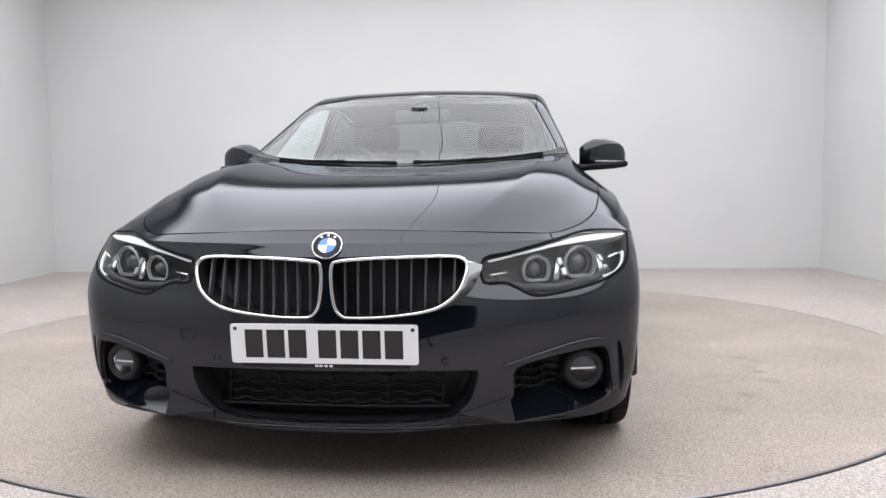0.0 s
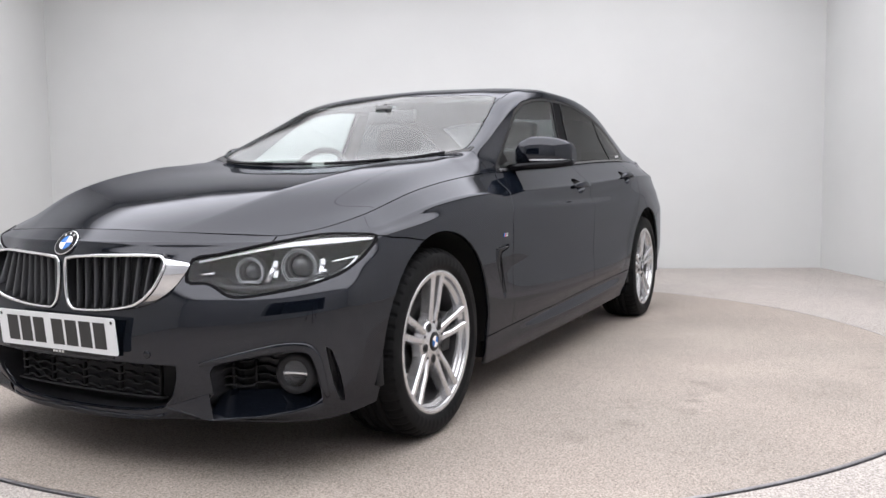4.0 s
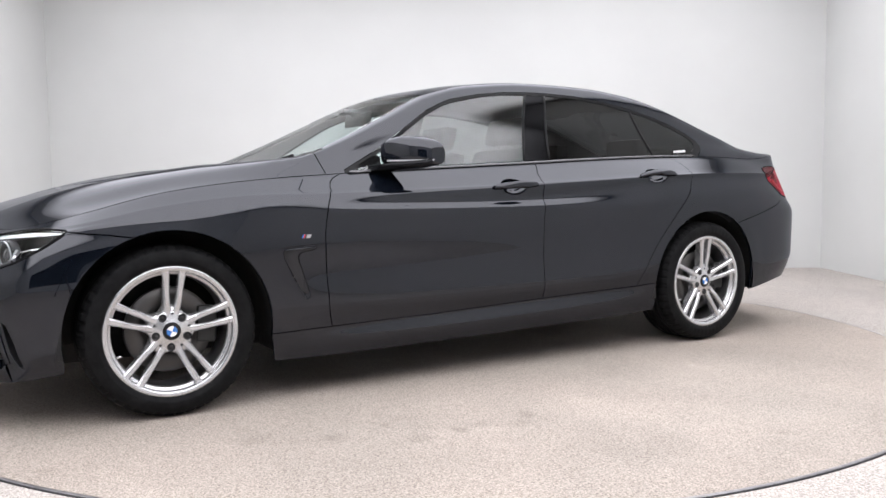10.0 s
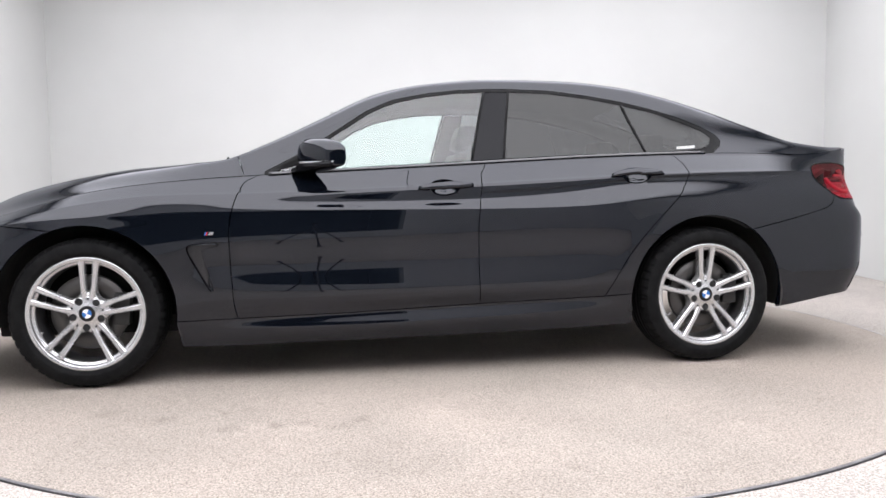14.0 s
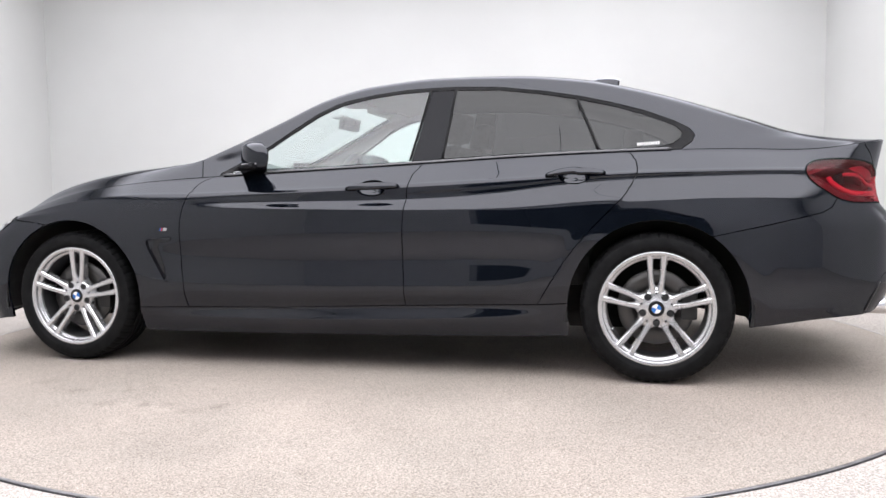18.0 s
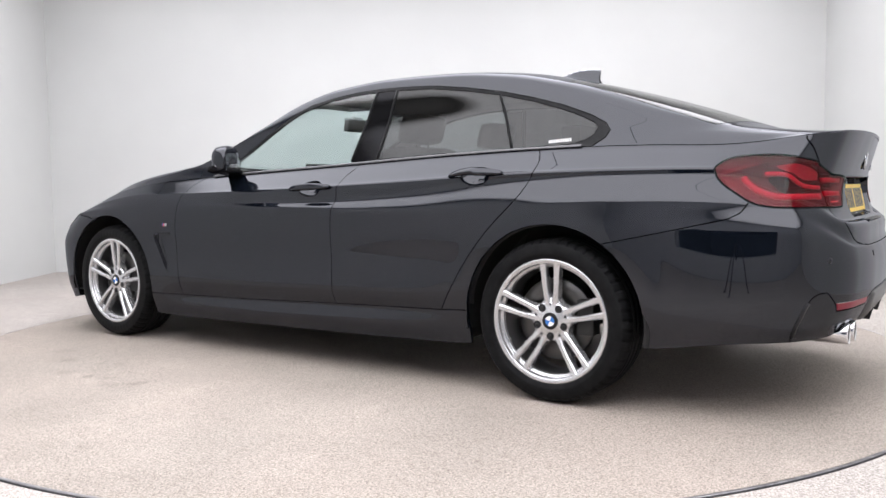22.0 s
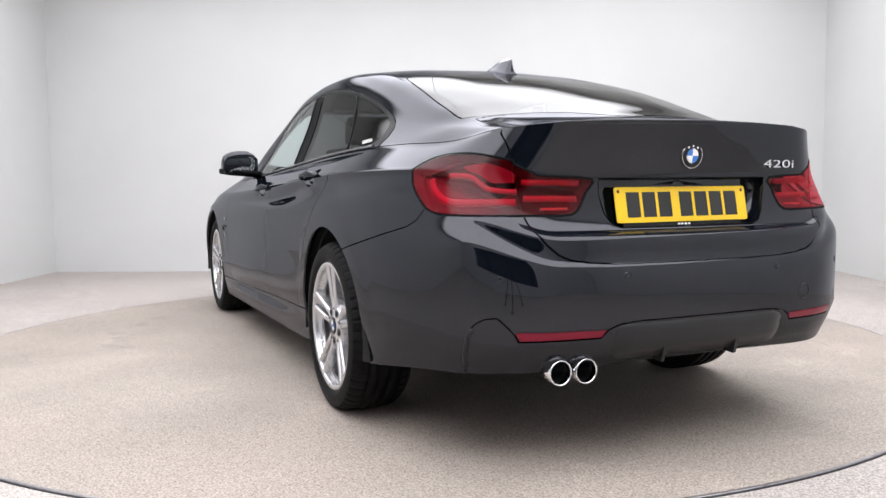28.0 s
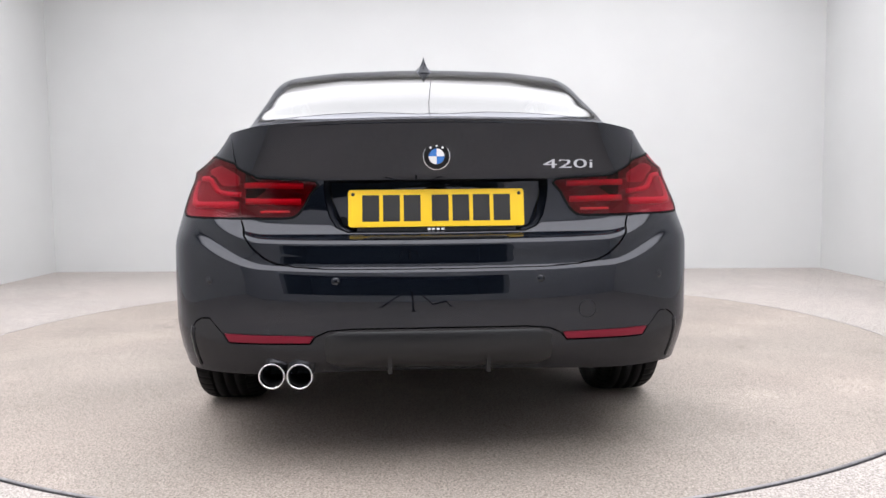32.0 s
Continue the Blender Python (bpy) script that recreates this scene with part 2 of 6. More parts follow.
LINE_CREASE = altered(LINE_CREASE, {8: .893, 9: .893, 10: .8955, 11: .898, 12: .900, 13: .899, 14: .895, 15: .869, 16: .819},
                      {9: .752, 10: .752, 11: .747, 12: .748, 13: .764, 14: .786, 15: .795, 16: .788})
LINE_SHOULDER = altered(LINE_SHOULDER, None, {9: .823, 10: .839, 11: .856, 12: .880, 13: .890, 14: .902, 15: .906, 16: .905})
LINE_MID = [(p[0] + {2: .010, 3: .014, 4: .012, 5: .004}.get(i, 0), p[1] + {4: .004, 5: .004}.get(i, 0), p[2] + {1: .004, 2: .010, 3: .010, 4: .010, 5: .010}.get(i, 0)) for i, p in enumerate(LINE_MID)]
LINE_CREASE[18:] = [(-2.412, .5, .700), (-2.438, .25, .697), (-2.442, 0, .696)]
LINE_HIGH[17] = (-2.290, .754, .676)
LINE_MID[15:18] = [(-1.77, .8915, .55), (-2.068, .8458, .55), (-2.292, .7515, .55)]
LINE_LOW[17] = (-2.292, .748, .44)
LINE_HIGH[18:] = [(-2.428, .5, .618), (-2.456, .25, .610), (-2.460, 0, .609)]
LINE_BOTTOM = altered(LINE_BOTTOM, None, {18: .300, 19: .310, 20: .312})
LINE_LOW = altered(LINE_LOW, {8: .897, 9: .896, 10: .897, 11: .897, 12: .898}, {8: .39, 9: .375, 10: .368, 11: .374, 12: .388})
LINE_MID = altered(LINE_MID, {9: .8925, 10: .892, 11: .892, 12: .894})
LINE_SILL = altered(LINE_SILL, {9: .878, 10: .872, 11: .872, 12: .877})
LINE_SKIRT = between(LINE_BOTTOM, LINE_SILL, .62, .021, 9, 12, -.006)
# a sharp lower edge under the second crease, and the hollow between it and the swage line
LINE_EDGE = between(LINE_HIGH, LINE_CREASE, .90, .0006, 9, 16)
LINE_EDGE[18:] = [(-2.418, .5, .632), (-2.446, .25, .623), (-2.450, 0, .622)]
LINE_HOLLOW = altered(between(LINE_CREASE, LINE_SHOULDER, .62, 0, 0, 0),
                      {8: .885, 9: .884, 10: .878, 11: .871, 12: .867, 13: .865, 14: .857, 15: .828, 16: .781},
                      {8: .79, 9: .784, 10: .780, 11: .788, 12: .830, 13: .866, 14: .882, 15: .887, 16: .886})
LINE_HOLLOW[18:] = [(-2.372, .5, .722), (-2.386, .25, .719), (-2.389, 0, .718)]
LINE_CREST = between(LINE_SHOULDER, LINE_BELT, .12, 0, 0, 0)
LINES = [LINE_BOTTOM, LINE_SKIRT, LINE_SILL, LINE_LOW, LINE_MID, LINE_HIGH, LINE_EDGE, LINE_CREASE, LINE_HOLLOW, LINE_SHOULDER, LINE_CREST, LINE_BELT]

# Lines over the bonnet, glass and roof: (x, y, z) from the bonnet's front edge to the tail's lip.
TOP_GLASS = [(1.97, .52, .716), (1.84, .6, .755), (1.65, .7, .8), (1.4, .735, .868), (1.05, .735, .925), (.85, .735, .948), (.65,
        .725, .965), (.4, .7, 1.03), (0, .685, 1.09), (-.4, .68, 1.12), (-.9, .68, 1.125), (-1.2, .677, 1.12), (-1.45, .668,
        1.1), (-1.7, .65, 1.075), (-1.95, .625, 1.05), (-2.1, .605, 1.036), (-2.300, .566, 1.026)]
TOP_RAIL = [(2.015, .42, .72), (1.84, .54, .783), (1.65, .64, .838), (1.4, .68, .902), (1.05, .69, .953), (.85, .7, .975), (.65,
        .693, 1.04), (.4, .656, 1.15), (.15, .615, 1.262), (-.1, .607, 1.318), (-.4, .605, 1.343), (-.8, .617, 1.338), (-1.07,
        .615, 1.312), (-1.3, .612, 1.265), (-1.55, .604, 1.193), (-1.8, .592, 1.122), (-2.05, .55, 1.06), (-2.350, .515, 1.033)]
TOP_EDGE = [(2.052, .33, .7235), (1.95, .41, .760), (1.84, .47, .802), (1.65, .55, .857), (1.4, .59, .911), (1.05, .61, .962), (.85,
        .625, .98), (.65, .615, 1.055), (.4, .577, 1.172), (.15, .563, 1.284), (-.1, .56, 1.341), (-.4, .56, 1.365), (-.8, .558,
        1.361), (-1.07, .553, 1.336), (-1.3, .55, 1.29), (-1.55, .545, 1.22), (-1.8, .515, 1.143), (-2.05, .49, 1.068), (-2.394,
        .41, 1.0405)]
TOP_QUARTER = [(2.087, .18, .73), (2, .24, .767), (1.84, .3, .82), (1.65, .34, .868), (1.4, .36, .91), (1.05, .36, .945), (.88, .36,
        .958), (.82, .36, .972), (.65, .355, 1.06), (.4, .345, 1.19), (.15, .335, 1.307), (.05, .335, 1.335), (-.1, .333, 1.36),
        (-.4, .333, 1.387), (-.8, .33, 1.384), (-1.07, .325, 1.36), (-1.3, .32, 1.313), (-1.55, .315, 1.245), (-1.8, .31,
        1.166), (-2, .305, 1.096), (-2.08, .3, 1.072), (-2.415, .2, 1.046)]
TOP_CENTRE = [(2.1, 0, .732), (2, 0, .775), (1.84, 0, .824), (1.65, 0, .868), (1.4, 0, .905), (1.1, 0, .93), (.95, 0, .94), (.9, 0,
        .95), (.8, 0, .988), (.65, 0, 1.068), (.4, 0, 1.202), (.15, 0, 1.319), (.05, 0, 1.345), (-.1, 0, 1.369), (-.4, 0,
        1.395), (-.8, 0, 1.393), (-1.07, 0, 1.369), (-1.3, 0, 1.321), (-1.55, 0, 1.254), (-1.8, 0, 1.175), (-2, 0, 1.105),
        (-2.1, 0, 1.075), (-2.42, 0, 1.048)]
TOPS = [TOP_GLASS, TOP_RAIL, TOP_EDGE, TOP_QUARTER, TOP_CENTRE]
S_FRONT, S_REAR = 3, 17          # stations of the belt line between which the top skin springs from it


def body_nets(cols=14, rows=5, top_rows=8):
    """Two grids of points: the band round the car, and the skin over its top."""
    L = np.array(LINES)
    step = np.linalg.norm(np.diff(L[3], axis=0), axis=1)
    sig = np.concatenate([[0], np.cumsum(step ** 0.8)])
    q, st = [], []
    for i in range(len(sig) - 1):
        n = max(4, int(round(step[i] / 0.02)))
        q += list(sig[i] + (sig[i + 1] - sig[i]) * np.arange(n) / n)
        st += list(i + np.arange(n) / n)
    q, st = np.array(q + [sig[-1]]), np.array(st + [len(sig) - 1.0])
    R = np.array([akima(sig, ln, q) for ln in L])          # ring, column, xyz
    sidx = np.linspace(0, len(LINES) - 1, (len(LINES) - 1) * rows + 1)
    band = np.zeros((len(sidx), len(q), 3))
    for j in range(len(q)):
        c = np.concatenate([[0], np.cumsum(np.linalg.norm(np.diff(R[:, j], axis=0), axis=1) + 1e-6)])
        band[:, j] = akima(c, R[:, j], np.interp(sidx, np.arange(len(LINES)), c))
    # even out the flank along the car
    wt = np.clip((st - 7.2) / .8, 0, 1) * np.clip((16.7 - st) / .8, 0, 1)
    for _ in range(60):
        a = band[:, 1:-1]
        band[:, 1:-1] = a + (wt[1:-1] * .5)[None, :, None] * ((band[:, :-2] + band[:, 2:]) * .5 - a)
    R[-1] = band[-1]
    # the lips round the wheels stand out
    for xc, out in ((-1.407, .003),):
        r = np.hypot(band[:, :, 0] - xc, band[:, :, 2] - .325)
        w = np.clip((.49 - r) / .07, 0, 1)
        side = np.clip((band[:, :, 1] - .7) / .1, 0, 1) * np.clip((band[:, :, 2] - .30) / .1, 0, 1)
        band[:, :, 1] += out * w * w * (3 - 2 * w) * side
    keep = (st >= S_FRONT) & (st <= S_REAR)
    base = R[-1][keep]
    u = (base[:, 0] - base[0, 0]) / (base[-1, 0] - base[0, 0])
    T = [base]
    for ln in TOPS:
        ln = np.array(ln)
        x = ln[0, 0] + (ln[-1, 0] - ln[0, 0]) * u
        T.append(np.column_stack([x, akima(-ln[:, 0], ln[:, 1:], -x)]))
    T = np.array(T)
    tidx = np.linspace(0, len(TOPS), len(TOPS) * top_rows + 1)
    top = np.zeros((len(tidx), T.shape[1], 3))
    # mirrored beyond the middle, so that the skin is level across it
    for j in range(T.shape[1]):
        col = np.concatenate([T[:, j], T[:-1, j][::-1] * [1, -1, 1]])
        c = np.concatenate([[0], np.cumsum(np.linalg.norm(np.diff(col, axis=0), axis=1) + 1e-6)])
        top[:, j] = akima(c, col, np.interp(tidx, np.arange(len(TOPS) + 1), c[:len(TOPS) + 1]))
    # even out the bonnet
    jc = int(np.argmax(top[-1, :, 0] < 1.0))
    for _ in range(60):
        a = top[1:-1, 1:jc]
        top[1:-1, 1:jc] = .5 * a + .125 * (top[:-2, 1:jc] + top[2:, 1:jc] + top[1:-1, :jc - 1] + top[1:-1, 2:jc + 1])
        mid = .5 * top[-1, 1:jc] + .25 * top[-2, 1:jc] * [1, 0, 1] + .125 * (top[-1, :jc - 1] + top[-1, 2:jc + 1])
        top[-1, 1:jc] = mid * [1, 0, 1]
    # two creases that run from the grille's outer corners to the pillars
    row = np.abs(np.arange(top.shape[0]) - 3.0 * top_rows)[:, None] / top_rows
    x = top[:, :jc, 0]
    fade = np.clip((x - .98) / .25, 0, 1) * np.clip((2.06 - x) / .30, 0, 1)
    top[:, :jc, 2] += .012 * np.clip(1 - row / 1.15, 0, 1) ** 1.7 * fade
    return band, top, st, keep
# ---- the shell of the car, cut into its panels ----
band, top, STATION, KEEP = body_nets()
BR, BC = band.shape[:2]
TR, TC = top.shape[:2]
SK = 0.2                                  # station to metres, roughly, for cutting


def band_at(s, z):
    """The point and outward normal of the band at a station and a height."""
    j = int(np.clip(np.searchsorted(STATION, s) - 1, 0, BC - 2))
    f = (s - STATION[j]) / (STATION[j + 1] - STATION[j])
    col = band[:, j] * (1 - f) + band[:, j + 1] * f
    i = int(np.clip(np.searchsorted(col[:, 2], z) - 1, 0, BR - 2))
    g = float(np.clip((z - col[i, 2]) / max(1e-6, col[i + 1, 2] - col[i, 2]), -1.5, 2.5))
    p = col[i] * (1 - g) + col[i + 1] * g
    n = np.cross(band[i, j + 1] - band[i, j], band[i + 1, j] - band[i, j])
    return Vector(p), Vector(n / (np.linalg.norm(n) + 1e-12)) * NORMAL_SIGN


NORMAL_SIGN = 1.0
_n = band_at(10, 0.6)[1]
NORMAL_SIGN = 1.0 if _n.y > 0 else -1.0


def station_at(x, z):
    """The station on the left flank where the band stands at x."""
    a, b = 4.5, 16.8
    for _ in range(40):
        m = (a + b) / 2
        if band_at(m, z)[0].x > x:
            a = m
        else:
            b = m
    return (a + b) / 2


def flank(x, z):
    return band_at(station_at(x, z), z)


def top_at(x, y):
    """Height and normal of the top skin over (x, y)."""
    d = (top[:, :, 0] - x) ** 2 + (top[:, :, 1] - abs(y)) ** 2
    i, j = np.unravel_index(np.argmin(d), d.shape)
    i, j = int(np.clip(i, 1, TR - 2)), int(np.clip(j, 1, TC - 2))
    n = np.cross(top[i, j + 1] - top[i, j - 1], top[i + 1, j] - top[i - 1, j])
    n = n / np.linalg.norm(n)
    n = n if n[2] > 0 else -n
    z = top[i, j, 2] - ((x - top[i, j, 0]) * n[0] + (abs(y) - top[i, j, 1]) * n[1]) / max(n[2], .05)
    return Vector((x, y, z)), Vector((n[0], n[1] if y >= 0 else -n[1], n[2]))


def arch(xc, r, x_rear):
    pts = [(xc + r * math.cos(a), 0.325 + r * math.sin(a)) for a in np.linspace(math.radians(-12), math.radians(188), 34)]
    return [(pts[0][0] + .01, .05)] + pts + [(x_rear, .05)]


# outlines on the band as (station, height)
HEADLIGHT = [(2.02, .647), (2.36, .661), (2.73, .678), (3.15, .694), (3.74, .708), (4.31, .715), (4.97, .713), (5.52, .706), (5.13, .669),
             (4.69, .632), (4.37, .606), (4.03, .588), (3.67, .570), (3.26, .555), (2.94, .546), (2.75, .546), (2.61, .556), (2.45, .572),
             (2.30, .582), (2.03, .586)]
GRILLE = [(.085, .642), (.2, .651), (.49, .655), (1.08, .657), (1.62, .650), (1.93, .638), (1.97, .625), (1.93, .600), (1.84, .564), (1.64, .529), (1.37, .510),
          (.87, .498), (.35, .495), (.2, .502), (.11, .53), (.07, .593)]
INTAKE = [(-.3, .348), (1.09, .348), (1.95, .344), (1.93, .306), (1.84, .257), (1.65, .215), (1.40, .203), (.9, .198), (-.3, .196)]
SIDE_INTAKE = [(2.49, .345), (2.91, .365), (3.43, .383), (3.80, .386), (3.93, .364), (4.0, .311), (4.05, .250), (3.90, .232), (3.48, .215),
               (2.80, .203), (2.5, .202), (2.30, .208), (2.25, .225), (2.44, .263), (2.45, .304)]
SLIT = [(4.19, .402), (4.29, .388), (4.42, .322), (4.49, .237), (4.41, .240), (4.30, .298)]
TAILLIGHT = [(15.92, .878), (15.92, .908), (16.0, .930), (16.19, .945), (16.62, .951), (17.07, .944), (17.49, .926), (17.58, .912), (17.84, .888), (17.95, .880), (18.60, .870),
             (18.54, .831), (18.45, .789), (18.36, .768), (18.21, .763), (17.76, .764), (17.39, .765), (16.87, .767), (16.60, .772),
             (16.40, .786), (16.19, .818), (16.0, .849)]
BOOT_SIDE = [(17.16, 1.06), (17.20, 1.006), (17.34, .978), (17.54, .922), (17.62, .85), (17.68, .764), (17.77, .715), (17.87, .679), (18.0, .650), (18.16, .634),
             (18.4, .625), (18.8, .619), (20.2, .617)]
REFLECTOR = [(17.545, .430), (18.57, .428), (18.52, .407), (17.59, .405)]
VALANCE = [(16.98, .20), (17.0, .36), (17.06, .43), (17.15, .457), (17.25, .470), (17.37, .473), (17.45, .452), (17.53, .427), (17.58, .402), (18.52, .404),
           (18.60, .428), (18.73, .443), (18.98, .449), (20.2, .450)]
PLATE_RECESS = [(20.3, .720), (18.97, .722), (18.84, .735), (18.76, .765), (18.71, .82), (18.70, .869), (20.3, .869)]
FENDER_SEAM = [(5.52, .706), (5.76, .704), (6.3, .692), (6.9, .665)]
# outlines on the flank as (x, height)
ARCH_F, ARCH_R = arch(1.405, .376, .995), arch(-1.407, .376, -1.80)
DOOR_FRONT = [(.66, .925), (.69, .903), (.739, .875), (.775, .798), (.795, .72), (.802, .657), (.80, .56), (.797, .474), (.787, .341), (.769, .27)]
DOOR_MID = [(-.372, .985), (-.345, .93), (-.325, .902), (-.312, .801), (-.297, .675), (-.299, .471), (-.304, .29)]
DOOR_REAR = [(-1.27, 1.02), (-1.295, .985), (-1.316, .955), (-1.321, .903), (-1.30, .855), (-1.258, .793), (-1.136, .670), (-1.014, .521), (-.890, .315)]
SILL_TOP = [(1.12, .278), (.29, .293), (-.295, .314), (-.898, .331), (-1.13, .345)]
SEAM_REAR = [(-1.58, .622), (-1.645, .637), (-1.865, .684), (-2.06, .728), (-2.10, .75), (-2.125, .79)]
VENT = [(.979, .600), (.965, .611), (.90, .617), (.846, .618), (.853, .605), (.905, .595), (.917, .580), (.915, .560), (.872, .425), (.88, .414), (.893, .417), (.962, .545), (.977, .580)]
def oval(xc, zc, rx, rz, n=22):
    return [(xc + rx * math.cos(2 * math.pi * i / n), zc + rz * math.sin(2 * math.pi * i / n)) for i in range(n)]


DISH_F, DISH_R = oval(-.147, .846, .068, .036), oval(-1.058, .892, .068, .036)
# outlines of the side glass on the top skin as (x, height)
WIN_FRONT = [(.60, .923), (.469, 1.000), (.329, 1.092), (.187, 1.184), (.11, 1.222), (.044, 1.245), (-.099, 1.274), (-.245, 1.291), (-.381, 1.297), (-.302, .968), (.163, .947)]
WIN_PILLAR = [(-.381, 1.297), (-.493, 1.298), (-.447, .976), (-.302, .968)]
WIN_REAR = [(-.493, 1.298), (-.700, 1.290), (-.889, 1.266), (-1.053, 1.238), (-1.151, 1.003), (-.770, .992), (-.447, .976)]
WIN_QUARTER = [(-1.066, 1.235), (-1.220, 1.200), (-1.356, 1.158), (-1.45, 1.122), (-1.497, 1.098), (-1.515, 1.075), (-1.505, 1.05), (-1.476, 1.029), (-1.411, 1.014), (-1.163, 1.004)]
WIN_TRIM = [(.655, .86), (.65, .925), (.47, 1.018), (.33, 1.110), (.19, 1.202), (.11, 1.239), (.05, 1.261), (-.1, 1.289), (-.245, 1.306), (-.38, 1.312), (-.5, 1.313),
            (-.7, 1.305), (-.9, 1.280), (-1.06, 1.253), (-1.22, 1.216), (-1.36, 1.176), (-1.48, 1.13), (-1.545, 1.095), (-1.568, 1.065), (-1.555, 1.035), (-1.52, 1.01), (-1.47, .96)]
# outlines on the top as (x, y)
SCREEN = [(.905, -.1), (.905, .1), (.893, .22), (.868, .38), (.815, .55), (.77, .64), (.73, .662), (.583, .640), (.356, .594), (.20, .556), (.165, .535), (.162, .48),
          (.175, .3), (.185, .1), (.185, -.1)]
COWL = [(.945, -.1), (.945, .1), (.935, .22), (.912, .38), (.862, .55), (.815, .64), (.772, .70), (.742, .765), (.728, .80)]
REAR_GLASS = [(-1.325, -.1), (-1.318, .2), (-1.31, .38), (-1.325, .50), (-1.36, .54), (-1.6, .567), (-1.8, .581), (-1.93, .587), (-1.96, .578), (-1.98, .52), (-1.99, .45), (-2.0, .2), (-2.0, -.1)]
DECK = [(-2.012, -.1), (-2.012, .2), (-2.002, .45), (-1.992, .53), (-2.0, .555), (-2.06, .566), (-2.125, .570), (-2.3, .588)]
ROOF_SEAM = [(.15, .575), (-.1, .562), (-.4, .56), (-.8, .558), (-1.1, .555), (-1.3, .557), (-1.36, .56)]


def smooth_poly(pts, n=3, closed=True):
    """More points along an outline, with its corners kept only where they are sharp."""
    out, m = [], len(pts)
    for i in range(m if closed else m - 1):
        p0, p1, p2, p3 = (pts[(i + k) % m] if closed else pts[min(max(i + k, 0), m - 1)] for k in (-1, 0, 1, 2))
        d1, d2 = np.subtract(p1, p0), np.subtract(p2, p1)
        for k in range(n):
            t = k / n
            a = [.5 * (2 * p1[c] + (p2[c] - p0[c]) * t + (2 * p0[c] - 5 * p1[c] + 4 * p2[c] - p3[c]) * t * t
                       + (3 * p1[c] - p0[c] - 3 * p2[c] + p3[c]) * t ** 3) for c in (0, 1)]
            out.append(tuple(a))
    if not closed:
        out.append(tuple(pts[-1]))
    return out


def inside(p, poly):
    x, y, odd = p[0], p[1], False
    j = len(poly) - 1
    for i in range(len(poly)):
        if (poly[i][1] > y) != (poly[j][1] > y) and x < (poly[j][0] - poly[i][0]) * (y - poly[i][1]) / (poly[j][1] - poly[i][1]) + poly[i][0]:
            odd = not odd
        j = i
    return odd


def above(p, line, back=False):
    """Whether p lies over an open line that runs along the first coordinate."""
    xs, ys = [q[0] for q in line], [q[1] for q in line]
    if xs[0] > xs[-1]:
        xs, ys = xs[::-1], ys[::-1]
    return p[1] > float(np.interp(p[0], xs, ys))


def behind(p, line):
    """Whether p lies to the rear (smaller x) of an open line that runs down the flank."""
    zs, xs = [q[1] for q in line][::-1], [q[0] for q in line][::-1]
    return p[0] < float(np.interp(p[1], zs, xs))


shell = bmesh.new()
STN = {}
vb = [[shell.verts.new(band[i, j]) for j in range(BC)] for i in range(BR)]
for i in range(BR):
    for j in range(BC):
        STN[vb[i][j]] = STATION[j]
on_band = shell.faces.layers.int.new("band")
for i in range(BR - 1):
    for j in range(BC - 1):
        f = shell.faces.new((vb[i][j], vb[i][j + 1], vb[i + 1][j + 1], vb[i + 1][j]) if NORMAL_SIGN > 0 else (vb[i + 1][j], vb[i + 1][j + 1], vb[i][j + 1], vb[i][j]))
        f[on_band] = 1
kj = [j for j in range(BC) if KEEP[j]]
vt = [[(vb[-1][kj[j]] if i == 0 else shell.verts.new(top[i, j])) for j in range(TC)] for i in range(TR)]
for i in range(TR - 1):
    for j in range(TC - 1):
        vs = (vt[i][j], vt[i][j + 1], vt[i + 1][j + 1], vt[i + 1][j])
        try:
            f = shell.faces.new(vs if NORMAL_SIGN > 0 else vs[::-1])
            f[on_band] = 0
        except ValueError:
            pass


def co_band(v):
    return (STN.get(v, -9) * SK, v.co.z)


def co_flank(v):
    return (v.co.x, v.co.z)


def co_top(v):
    return (v.co.x, v.co.y)


